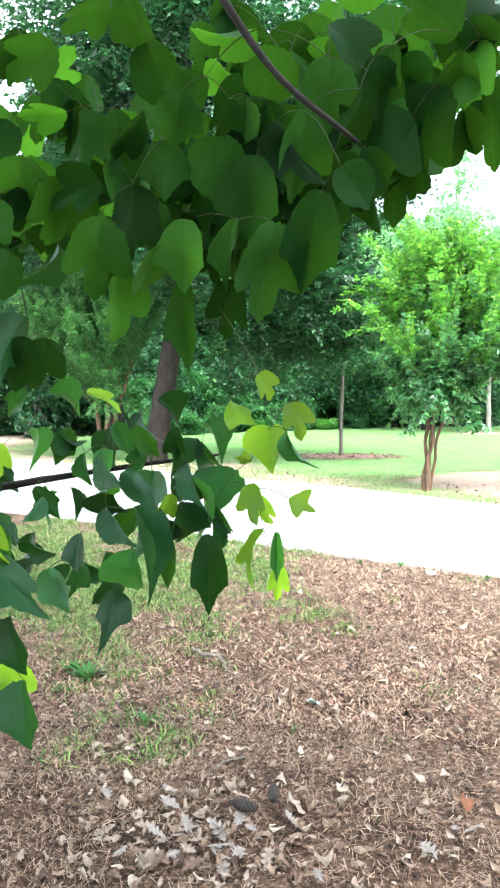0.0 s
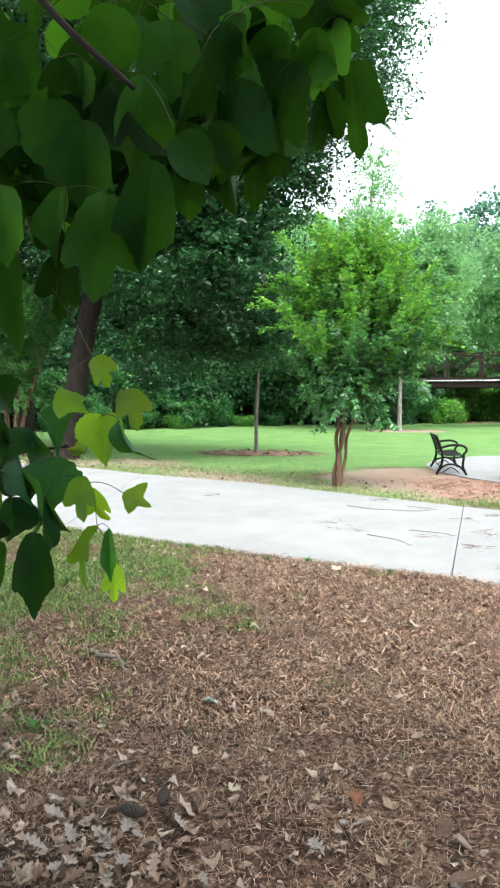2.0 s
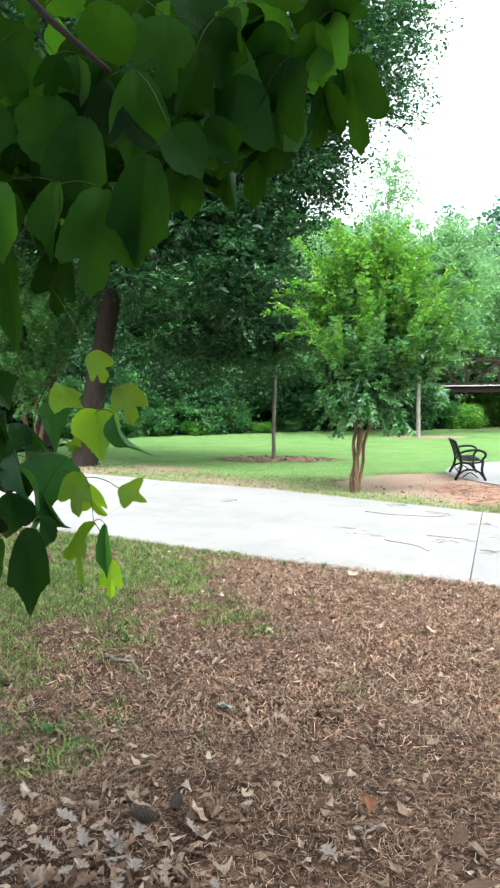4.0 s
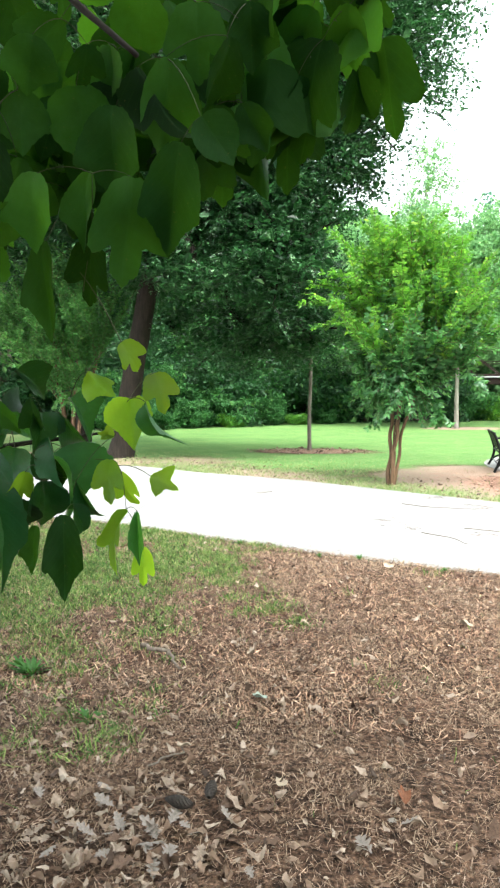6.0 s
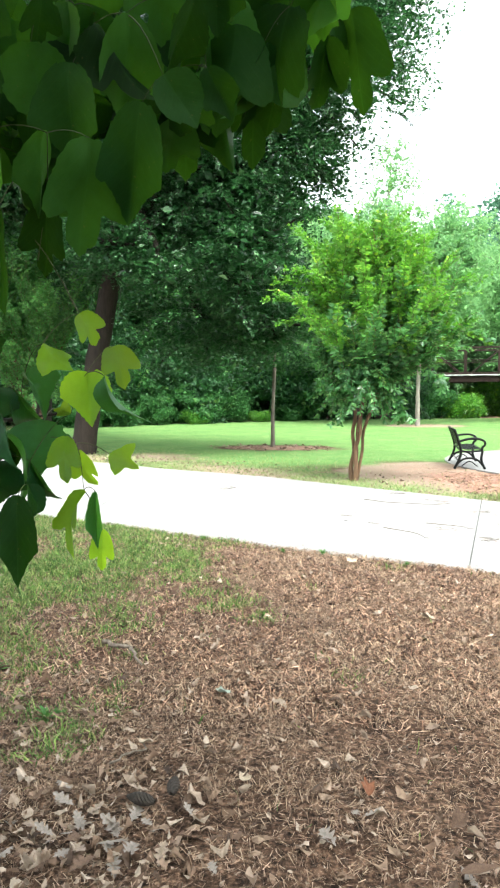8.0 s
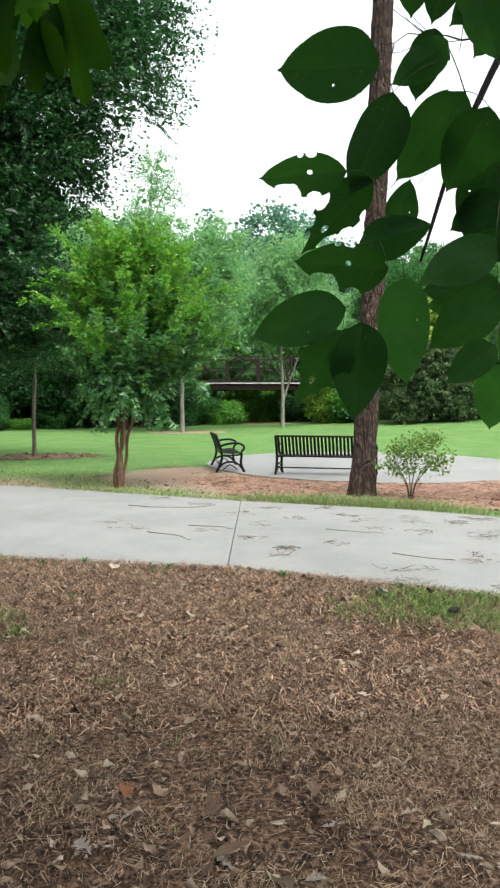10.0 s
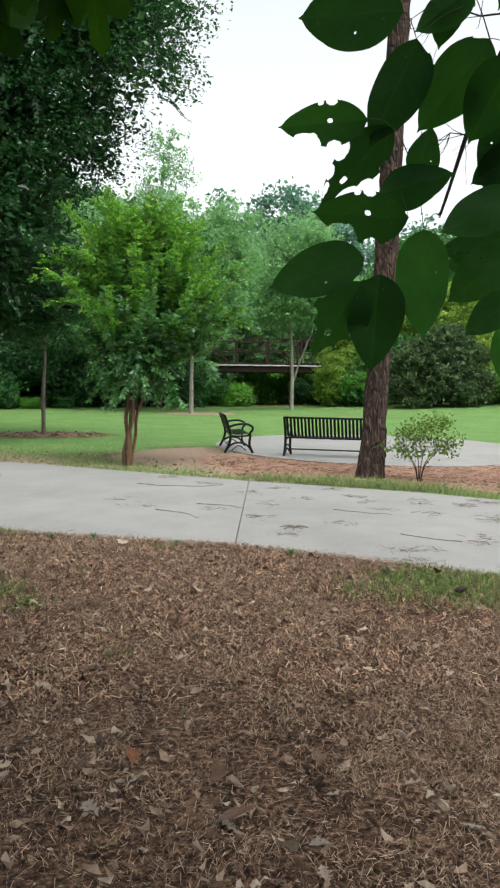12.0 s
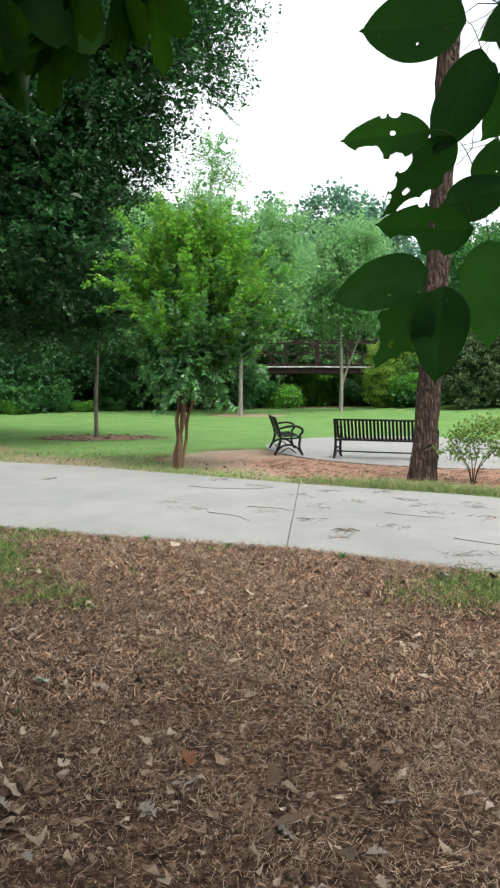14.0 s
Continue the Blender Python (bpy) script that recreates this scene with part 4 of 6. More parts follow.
# ---- the pines ----
def build_pine(base, top, radius, seed, label, dead):
    rng = np.random.default_rng(seed)
    ob = empty("pine_tree", pose(*base), label, "tree", "pines beside the path")
    t = np.linspace(0, 1, 90)
    pts = np.outer(t, np.array(top))
    pts[:, 0] += 0.03 * np.sin(t * 9)
    rad = radius * (0.66 + 0.3 * np.exp(-t * 55) + 0.34 * (1 - t))
    rad[-30:] *= np.linspace(1, 0.35, 30)
    v, q = tube_data(pts, rad, 40)
    n = len(t) * 40
    ring, ang = np.divmod(np.arange(n), 40)
    plate = np.sin(ang * 2 * math.pi / 40 * 9 + 1.4 * np.sin(ring * 0.55)) * np.sin(ring * 0.9 + 2.0 * np.sin(ang * 0.7)) + 0.6 * rng.normal(size=n)
    v[:n] += unit(v[:n] - np.repeat(pts, 40, axis=0)) * (plate * 0.014)[:, None]
    part("trunk", mesh_from("trunk", v, q, True), PINE_BARK, ob)
    lines, tufts = [], []
    top = np.array(top)
    for k in range(26):
        a = top * rng.uniform(0.72, 0.99)
        w = rng.uniform(0, 2 * math.pi)
        e = a + np.array([math.cos(w), math.sin(w), rng.uniform(0.0, 0.5)]) * rng.uniform(1.2, 2.6)
        lines.append((bend(a, e, 0.15, 6, rng, 0.04), np.linspace(0.05, 0.012, 6)))
        tufts += [a + (e - a) * s + rng.normal(size=3) * 0.18 for s in np.linspace(0.45, 1.05, 7)]
    for a, e in dead:
        a, e = np.array(a, float), np.array(e, float)
        main = bend(a, e, -0.1, 9, rng, 0.05)
        part("dead_branch", tube("dead_branch", main, np.linspace(0.022, 0.005, 9), 6), OAK_BARK, ob)
        for k in range(14):
            s = main[rng.integers(3, 9)]
            f = s + (e - a) * rng.uniform(0.1, 0.3) + rng.normal(size=3) * 0.28
            lines.append((bend(s, f, -0.05, 4, rng, 0.02), np.linspace(0.007, 0.002, 4)))
    tagged(part("branchwork", tubes("branchwork", lines, 6), OAK_BARK, ob), kind="stuff")
    tufts = np.repeat(np.array(tufts), 60, axis=0)
    d = unit(rng.normal(size=tufts.shape))
    s = unit(np.cross(d, rng.normal(size=tufts.shape))) * 0.006
    quads = np.stack([tufts - s, tufts + s, tufts + d * 0.24 + s * 0.3, tufts + d * 0.24 - s * 0.3], 1).reshape(-1, 3)
    part("crown", mesh_from("crown", quads, np.arange(len(quads)).reshape(-1, 4)), WOOD_LEAF, ob)
    return ob


build_pine((3.31, 11.67, -0.03), (0.75, 0.1, 17.0), 0.195, 21, "tall pine trunk with plated reddish-brown bark", [])
build_pine((5.62, 10.65, -0.03), (0.25, 0.3, 16.0), 0.2, 22, "tall dark pine trunk with bare dead lower twigs", [((0.1, 0, 6.4), (-1.9, 0.4, 5.2)), ((0.1, 0, 7.4), (-2.1, 0.2, 7.2)), ((0.1, 0.1, 8.2), (-1.6, 0.5, 8.6))])

shrub = build_tree(
    "shrub", (3.97, 11.1, -0.02),
    [([(0.02 * math.cos(a), 0.02 * math.sin(a), 0), (0.10 * math.cos(a), 0.10 * math.sin(a), 0.3), (0.36 * math.cos(a), 0.36 * math.sin(a), 0.62)], [0.009, 0.007, 0.004]) for a in (0.3, 1.4, 2.5, 3.6, 4.6, 5.6)],
    [(0.08, 0, 0.84, 0.44, 0.38, 0.24), (-0.34, 0, 0.58, 0.26, 0.25, 0.2), (0.42, 0, 0.66, 0.28, 0.26, 0.26), (0.02, 0, 0.5, 0.3, 0.25, 0.16), (0.3, 0, 1.02, 0.22, 0.2, 0.12), (-0.28, 0, 0.86, 0.16, 0.16, 0.12)],
    SHRUB_LEAF, TWIG_BARK, 110, 12, 0.08, (0.07, 0.036), 23, "small sparse shrub with thin stems in pine straw", "shrub", sides=6, limbs=110, shell=0.15, core=0)

# Unseen trees and low boughs, added to darken the near ground and leaves.
for x, y, seed, low in ((-3.9, -3.4, 27, [(4.4, 3.8, 5.0, 2.0, 1.3, 0.6), (3.4, 0.6, 3.0, 3.4, 0.9, 2.0)]), (7.5, -7.5, 28, [])):
    build_tree(
        "unseen_shade_tree", (x, y, -0.03), [([(0, 0, 0), (0.1, 0, 2.0), (0.0, 0.3, 5.0)], [0.4, 0.3, 0.24])],
        [(0, 0.5, 9.5, 5.0, 4.6, 3.2), (0.4, 4.0, 8.0, 4.0, 3.2, 1.8), (-2.8, 2.0, 8.0, 2.8, 2.8, 1.8), (2.8, 2.0, 8.4, 2.8, 2.8, 1.8)] + low,
        WOOD_LEAF, OAK_BARK, 400, 22, 0.5, (0.4, 0.26), seed, "unseen tree added to shade the near side of the path", "tree", "shade trees", limbs=30, shell=0.3)


# ---- the woods behind the lawn ----
def woods_blobs(rng, tall, wide):
    out = [(0, 0, tall * 0.6, wide, wide, tall * 0.3)]
    for k in range(8):
        a, z = rng.uniform(0, 2 * math.pi), rng.uniform(0.16, 0.92) * tall
        r = wide * (1.05 - 0.55 * z / tall) * rng.uniform(0.45, 0.65)
        out.append((math.cos(a) * wide * 0.75 * (1.1 - 0.6 * z / tall), math.sin(a) * wide * 0.7, z, r, r, r * 0.8))
    return out


def woods_kind(seed, leaf, tall, wide, label):
    rng = np.random.default_rng(seed)
    return build_tree("woodland_tree", (0, 0, 0), [([(0, 0, 0), (0.1, 0, tall * 0.25), (0.2, 0.1, tall * 0.6)], [0.3, 0.24, 0.12])], woods_blobs(rng, tall, wide), leaf, OAK_BARK, 620, 40, 0.42, (0.3, 0.17), seed + 50, label, "tree", "woodland trees", sides=8, limbs=24)


WOODS = [
    woods_kind(31, WOOD_LEAF, 17, 4.6, "tall leafy green tree in the woods behind the lawn"),
    woods_kind(32, DARK_LEAF, 16, 4.4, "tall dark green tree in the woods behind the lawn"),
    woods_kind(33, PALE_LEAF, 15, 4.8, "tall pale green tree in the woods behind the lawn"),
]
# azimuth to the left in degrees, distance, kind, height factor
WOODS_PLAN = [
    (40, 47, 0, 1.0), (22.6, 62, 1, 1.1), (26.4, 62, 1, 1.15), (30, 64, 1, 1.1), (36, 50, 1, 1.1), (32, 47, 1, 1.0), (28, 52, 0, 1.1), (24.5, 50, 1, 1.05), (21, 54, 1, 1.1), (17.5, 52, 0, 1.0), (3.4, 44, 2, 0.93), (14, 56, 1, 1.1), (10.5, 55, 1, 1.05), (7.3, 58, 0, 1.15),
    (4.5, 60, 0, 1.12), (2.0, 66, 0, 1.18), (-1.6, 63, 2, 1.22), (-3.6, 64, 2, 1.2), (-5.9, 70, 2, 1.1), (-8.2, 66, 2, 0.88), (-10.8, 70, 2, 0.9), (-13.4, 66, 2, 0.86), (-16.2, 70, 2, 1.0),
    (-19, 66, 0, 0.98), (-22, 70, 0, 1.05), (-25, 66, 2, 1.05), (-28, 70, 0, 1.1), (-31.5, 68, 0, 1.1)]
used = set()
for k, (az, dist, kind, tall) in enumerate(WOODS_PLAN):
    x, y = -math.sin(radians(az)) * dist, math.cos(radians(az)) * dist
    m = pose(x, y, float(height(np.array(x), np.array(y))) - 0.05, 0, 0, 67 * k) @ Matrix.Diagonal((1 + 0.06 * (k % 3 - 1), 1 + 0.06 * (k % 3 - 1), tall, 1))
    if kind in used:
        copy_thing(WOODS[kind], m)
    else:
        WOODS[kind].matrix_basis = m
        used.add(kind)


def bush_kind(seed, leaf, wide, tall, label, size=(0.19, 0.11)):
    rng = np.random.default_rng(seed)
    blobs = [(0, 0, tall * 0.5, wide * 0.8, wide * 0.8, tall * 0.5)]
    for k in range(7):
        a = rng.uniform(0, 2 * math.pi)
        r = wide * rng.uniform(0.35, 0.55)
        blobs.append((math.cos(a) * wide * 0.65, math.sin(a) * wide * 0.5, rng.uniform(0.25, 0.85) * tall, r, r, min(r, tall * 0.4)))
    return build_tree("bush", (0, 0, 0), [([(0, 0, 0), (0.05, 0, tall * 0.2), (0.1, 0, tall * 0.45)], [0.09, 0.07, 0.04])], blobs, leaf, OAK_BARK, 210, 44, 0.22, size, seed + 70, label, "bush", "bushes at the wood's edge", sides=6, limbs=16)


BUSHES = [
    bush_kind(41, DARK_LEAF, 2.4, 3.2, "dense dark green bush at the edge of the woods"),
    bush_kind(42, WOOD_LEAF, 2.2, 2.4, "leafy green bush at the edge of the lawn"),
    bush_kind(43, CRAPE_LEAF, 1.8, 1.6, "low bright green undergrowth at the edge of the lawn"),
    bush_kind(44, PALE_LEAF, 4.2, 6.2, "pale green thicket beside the footbridge", (0.34, 0.18)),
]
# azimuth, distance, kind, scale
BUSH_PLAN = [
    (38.5, 44, 0, 1.2), (22.8, 49, 0, 1.6), (25.2, 50, 0, 1.6), (27.6, 49, 0, 1.5), (35, 44, 0, 1.3), (31.5, 42, 0, 1.2), (29, 45, 0, 1.3), (26.5, 43, 1, 1.2), (24, 45, 0, 1.3), (21.5, 45, 1, 1.1), (19, 46, 0, 1.3), (17, 45, 1, 1.2), (14.8, 47, 0, 1.3),
    (12.8, 48, 1, 1.2), (10.6, 48, 0, 1.3), (8.6, 49, 1, 1.3), (6.4, 50, 0, 1.3), (4.4, 51, 1, 1.3), (2.2, 51, 0, 1.3), (0.2, 52, 0, 1.2), (-2.0, 53, 1, 0.95), (-4.2, 54, 2, 1.0), (-6.4, 60, 2, 1.5), (-8.4, 61, 2, 1.6), (-4.4, 65, 3, 1.0), (-8.2, 66, 3, 1.05), (-12.0, 65, 3, 1.0), (-10.6, 55, 0, 0.5),
    (33.6, 43, 0, 1.7), (-14.6, 50, 2, 1.2), (-15.8, 51, 1, 1.4), (-25.6, 50, 2, 1.25), (-31, 48, 1, 1.4),
    (23, 41, 1, 0.6), (19.5, 42.5, 1, 0.5), (16.5, 43, 2, 0.45), (13.8, 45, 1, 0.55), (11.2, 45, 2, 0.4), (9, 46.5, 1, 0.5), (25.5, 40, 1, 0.45)]
used = set()
for k, (az, dist, kind, size) in enumerate(BUSH_PLAN):
    x, y = -math.sin(radians(az)) * dist, math.cos(radians(az)) * dist
    m = pose(x, y, float(height(np.array(x), np.array(y))) - 0.05, 0, 0, 53 * k) @ Matrix.Scale(size, 4)
    if kind in used:
        copy_thing(BUSHES[kind], m)
    else:
        BUSHES[kind].matrix_basis = m
        used.add(kind)


build_tree(
    "slender_tree", (-1.5, 58.0, 1.3), [([(0, 0, 0), (0, 0, 6), (0.2, 0, 14.0)], [0.22, 0.17, 0.1])],
    [(0.2, 0, 16.5, 1.8, 1.6, 1.8), (0.6, 0, 19.2, 1.5, 1.3, 1.2), (-0.7, 0, 14.2, 1.9, 1.6, 1.5), (1.5, 0, 17.6, 1.2, 1.0, 0.8)],
    PALE_LEAF, PALE_BARK, 200, 22, 0.14, (0.22, 0.12), 93, "slender pale green tree rising above the woods", "tree", limbs=60, shoot=1.2, core=0.1)
build_tree(
    "evergreen_shrub", (16.6, 43.5, 0.75), [([(0, 0, 0), (0, 0, 1.0), (0.1, 0, 2.6)], [0.2, 0.16, 0.1])],
    [(0, 0, 1.6, 3.2, 2.4, 1.5), (-1.3, 0, 2.8, 2.0, 1.8, 1.3), (1.2, 0, 2.9, 2.1, 1.8, 1.3), (0.1, 0, 4.0, 1.9, 1.7, 1.1), (-2.2, 0, 1.4, 1.3, 1.4, 1.2), (2.3, 0, 1.4, 1.3, 1.4, 1.2), (-1.6, -0.6, 0.6, 1.7, 1.3, 0.75), (1.6, -0.6, 0.6, 1.7, 1.3, 0.75)],
    EVERGREEN, OAK_BARK, 620, 34, 0.2, (0.24, 0.11), 91, "large rounded dark evergreen shrub behind the lawn", "shrub", limbs=20, droop=0.4, core=0.5)
golden = build_tree(
    "golden_shrub", (19.6, 48.5, 0.9), [([(0, 0, 0), (0, 0, 1.0), (0.1, 0, 3.0)], [0.2, 0.16, 0.1])],
    [(0, 0, 2.5, 3.0, 2.4, 2.3), (-1.2, 0, 4.4, 1.9, 1.8, 1.5), (1.0, 0, 4.8, 1.8, 1.8, 1.4), (-0.2, 0, 5.9, 1.3, 1.3, 0.9)],
    GOLD_LEAF, OAK_BARK, 460, 32, 0.24, (0.26, 0.14), 92, "yellow-green leafy shrub behind a dark evergreen", "shrub", limbs=20, core=0.4)
copy_thing(golden, pose(12.3, 51.0, 0.4, 0, 0, 130) @ Matrix.Scale(0.8, 4))
copy_thing(golden, pose(11.0, 48.5, 0.3, 0, 0, 40) @ Matrix.Scale(0.56, 4))
golden.matrix_basis = pose(19.2, 48.5, 0.9) @ Matrix.Scale(1.22, 4)


def build_far_woods():
    rng = np.random.default_rng(61)
    blobs = []
    for az in np.arange(-46, 58, 2.6):
        d = rng.uniform(88, 104)
        top = 20 + 3.5 * math.sin(az * 0.9) + rng.uniform(-1.5, 3)
        for z in (top * 0.2, top * 0.5, top * 0.82):
            blobs.append((-math.sin(radians(az)) * d + rng.uniform(-1, 1), math.cos(radians(az)) * d, z, rng.uniform(3.2, 4.6), 3.5, rng.uniform(3.4, 4.6)))
    for az, top, r in ((-8.6, 28, 4.6), (-11.4, 25.5, 4.2), (-6.4, 24, 4.0), (-13.6, 23, 4.0)):
        blobs += [(-math.sin(radians(az)) * 94, math.cos(radians(az)) * 94, top - r * k, r * s, r, r) for k, s in ((1.0, 1.0), (2.2, 1.3), (3.6, 1.3)) for _ in range(4 if k < 3 else 1)]
    centres, pts = clump_points(blobs, 2700, 26, 0.9, rng, 0.5)
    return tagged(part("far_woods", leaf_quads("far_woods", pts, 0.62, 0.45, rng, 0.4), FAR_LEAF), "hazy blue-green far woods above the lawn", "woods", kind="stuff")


build_far_woods()


# ---- the bridge ----
def build_bridge():
    ob = empty("footbridge", pose(4.0, 57.5, 0, 0, 0, -4), "rusty steel truss footbridge with a pale deck edge", "bridge")
    x0, x1 = -12.0, 8.6
    bm = bmesh.new()
    box(bm, x0, x1, -1.5, 1.5, 3.36, 3.47)
    part("deck", bm, CONCRETE, ob, "pale concrete deck")
    for y in (-1.75, 1.75):
        bm = bmesh.new()
        box(bm, x0, x1, y - 0.06, y + 0.06, 3.47, 3.54)
        part("kerb_beam", bm, WHITE_PAINT, ob, "white painted edge beam")
    for y in (-1.6, 1.6):
        for name, z, h in (("bottom_chord", 2.99, 0.43), ("toe_board", 3.56, 0.16), ("top_chord", 5.5, 0.13), ("handrail", 4.6, 0.06)):
            bm = bmesh.new()
            box(bm, x0, x1, y - 0.08, y + 0.08, z, z + h)
            part(name, bm, RUST_STEEL, ob)
        post = bmesh.new()
        box(post, -0.09, 0.09, -0.07, 0.07, 3.29, 5.5)
        me = bpy.data.meshes.new("post")
        post.to_mesh(me)
        post.free()
        xs = np.linspace(x0 + 0.1, x1 - 0.1, 9)
        for k, x in enumerate(xs):
            part("post", me, RUST_STEEL, ob, m=pose(x, y, 0))
            if k < 8:
                a, b = (x, xs[k + 1]) if k % 2 else (xs[k + 1], x)
                part("brace", tube("brace", [(a, y, 3.3), ((a + b) / 2, y, 4.42), (b, y, 5.52)], [0.05] * 3, 6), RUST_STEEL, ob)
    for x in (x0 + 0.6, x1 - 0.3):
        bm = bmesh.new()
        box(bm, x - 0.8, x + 0.8, -1.7, 1.7, -0.6, 2.98)
        part("abutment", bm, CONCRETE, ob, "concrete abutment")
    return ob


build_bridge()


def build_low_wall():
    bm = bmesh.new()
    g = box(bm, 0, 30, 0, 0.4, 0, 4.3)
    box(bm, -0.1, 30.1, -0.06, 0.46, 4.304, 4.55)
    return tagged(part("retaining_wall", bm, CONCRETE, m=pose(22.5, 61, 0.3, 0, 0, -6)), "pale concrete road wall behind the bushes", "wall", kind="structure")


build_low_wall()


# ---- branches close to the camera ----
def leaf_blade(name, outline, cells, fold, curl, holes=(), fine=0, teeth=0.0):
    """A leaf along +y of length 1: half widths by the outline, bent across and along; holes name cells that insects ate."""
    o = np.array(outline, float)
    if fine:
        y = np.unique(np.concatenate([np.linspace(0, o[-1, 0], fine), o[:, 0]])) if teeth else np.linspace(0, 1, fine)
        o = np.column_stack([y, np.interp(y, o[:, 0], o[:, 1]) * (1 + teeth * np.sin(y * 61) * np.sin(y * 23 + 1))])
    cols = np.linspace(-1, 1, cells + 1)
    v = []
    for y, w in o:
        for c in cols:
            x = c * w
            v.append((x, y, fold * abs(x) - curl * y * y + 0.02 * math.sin(9 * y + 5 * x) + 0.35 * teeth * abs(c) * math.sin(15 * y + 2 * c)))
    n = cells + 1
    q = [[i * n + j, i * n + j + 1, (i + 1) * n + j + 1, (i + 1) * n + j] for i in range(len(o) - 1) for j in range(cells) if (i, j) not in holes]
    return mesh_from(name, v, q, True)


def lobed_leaf(name, outline, fold, curl, wave=0.03, seed=0):
    """A lobed leaf along +y of length 1: an outline of (degrees, radius) round its middle from the stalk to the tip, the same on both sides, folded along the midrib, bent along it and a little wavy."""
    rng = np.random.default_rng(seed)
    o = np.array(outline, float)
    turn = np.linspace(-90, 90, 27)
    turn = np.unique(np.concatenate([turn, o[:, 0]]))
    r = np.interp(turn, o[:, 0], o[:, 1])
    right = np.column_stack([np.cos(np.radians(turn)) * r, 0.44 + np.sin(np.radians(turn)) * r])
    left = right[-2:0:-1] * np.array([-1, 1])
    rim = np.vstack([right, left])
    ragged = 1 + 0.02 * rng.normal(size=(len(rim), 1))
    mid = np.array([0, 0.44])
    pts = np.vstack([mid + (rim - mid) * k * (ragged if k == 1 else 1) for k in (0.3, 0.62, 0.85, 1)] + [mid[None]])
    x, y = pts[:, 0], pts[:, 1]
    z = fold * np.abs(x) ** 1.15 - curl * y * y + wave * (np.sin(6 * y + 4 * x + seed) + 0.7 * np.sin(7 * x - 4 * y + 2 * seed))
    n = len(rim)
    k = np.arange(n)
    q = np.vstack([np.stack([i * n + k, (i + 1) * n + k, (i + 1) * n + (k + 1) % n, i * n + (k + 1) % n], -1) for i in range(3)])
    me = mesh_from(name, np.column_stack([x, y, z]), np.vstack([q, np.stack([np.full(n // 2, 4 * n), k[0:2 * (n // 2):2], (k[0:2 * (n // 2):2] + 1) % n, (k[0:2 * (n // 2):2] + 2) % n], -1)]), True)
    return me


TRIDENT = [(-90, 0.44), (-75, 0.42), (-50, 0.40), (-20, 0.43), (5, 0.51), (22, 0.60), (30, 0.51), (42, 0.39), (54, 0.36), (68, 0.41), (80, 0.50), (90, 0.61)]
SHALLOW = [(-90, 0.44), (-70, 0.45), (-45, 0.43), (-15, 0.44), (10, 0.49), (25, 0.545), (36, 0.47), (52, 0.42), (65, 0.44), (78, 0.50), (90, 0.59)]
ROUND = [(-90, 0.44), (-72, 0.46), (-45, 0.47), (-20, 0.46), (10, 0.46), (35, 0.455), (58, 0.45), (75, 0.48), (90, 0.56)]
LOBED = [(-90, 0.44), (-70, 0.45), (-40, 0.46), (-12, 0.47), (8, 0.52), (22, 0.59), (32, 0.56), (40, 0.43), (47, 0.30), (54, 0.30), (62, 0.42), (70, 0.52), (81, 0.57), (90, 0.63)]
CLEFT = [(-90, 0.43), (-60, 0.37), (-30, 0.37), (0, 0.50), (14, 0.61), (24, 0.50), (40, 0.31), (54, 0.28), (68, 0.35), (80, 0.49), (90, 0.62)]
MAPLE_MESHES = [lobed_leaf("leaf", o, f, c, w, k) for k, (o, f, c, w) in enumerate(((LOBED, 0.25, 0.15, 0.03), (SHALLOW, 0.35, 0.25, 0.035), (ROUND, 0.3, 0.2, 0.03), (LOBED, 0.6, 0.5, 0.045), (SHALLOW, 2.2, 0.4, 0.03)))]
OVAL = [(0, 0.01), (0.03, 0.09), (0.07, 0.16), (0.12, 0.215), (0.18, 0.26), (0.24, 0.29), (0.30, 0.305), (0.36, 0.312), (0.42, 0.312), (0.48, 0.305), (0.54, 0.29), (0.60, 0.27), (0.66, 0.245), (0.72, 0.21), (0.78, 0.178), (0.84, 0.137), (0.89, 0.095), (0.93, 0.05), (0.955, 0.022), (1.0, 0.003)]


def eaten(*spots):
    """The cells of a broad leaf that lie in round bites: along it 0 to 1, across it -1 to 1, radius as a share of its length."""
    out = set()
    for i in range(100):
        for j in range(60):
            y, s = (i + 0.5) / 100, (j + 0.5) / 30 - 1
            for y0, s0, r in spots:
                if (y - y0) ** 2 + ((s - s0) * 0.31) ** 2 < r * r:
                    out.add((i, j))
    return out


BROAD_MESHES = [
    leaf_blade("leaf", OVAL, 60, 0.14, 0.08, eaten((0.4, -0.5, 0.012)), 101), leaf_blade("leaf", OVAL, 60, 0.22, 0.16, eaten((0.02, 0.9, 0.06)), 101),
    leaf_blade("leaf", OVAL, 60, 0.16, 0.1, eaten((0.4, 0.1, 0.03), (0.66, -0.95, 0.15), (0.6, -0.6, 0.05), (0.36, 0.95, 0.06), (0.36, -1.0, 0.08), (0.48, 0.95, 0.035)), 101),
    leaf_blade("leaf", OVAL, 60, 0.16, 0.1, eaten((0.66, 0.0, 0.045), (0.48, -0.95, 0.1), (0.74, 0.9, 0.12), (0.55, 1.0, 0.08), (0.86, -0.7, 0.08), (0.7, -0.9, 0.07), (0.3, 1.0, 0.06)), 101)]

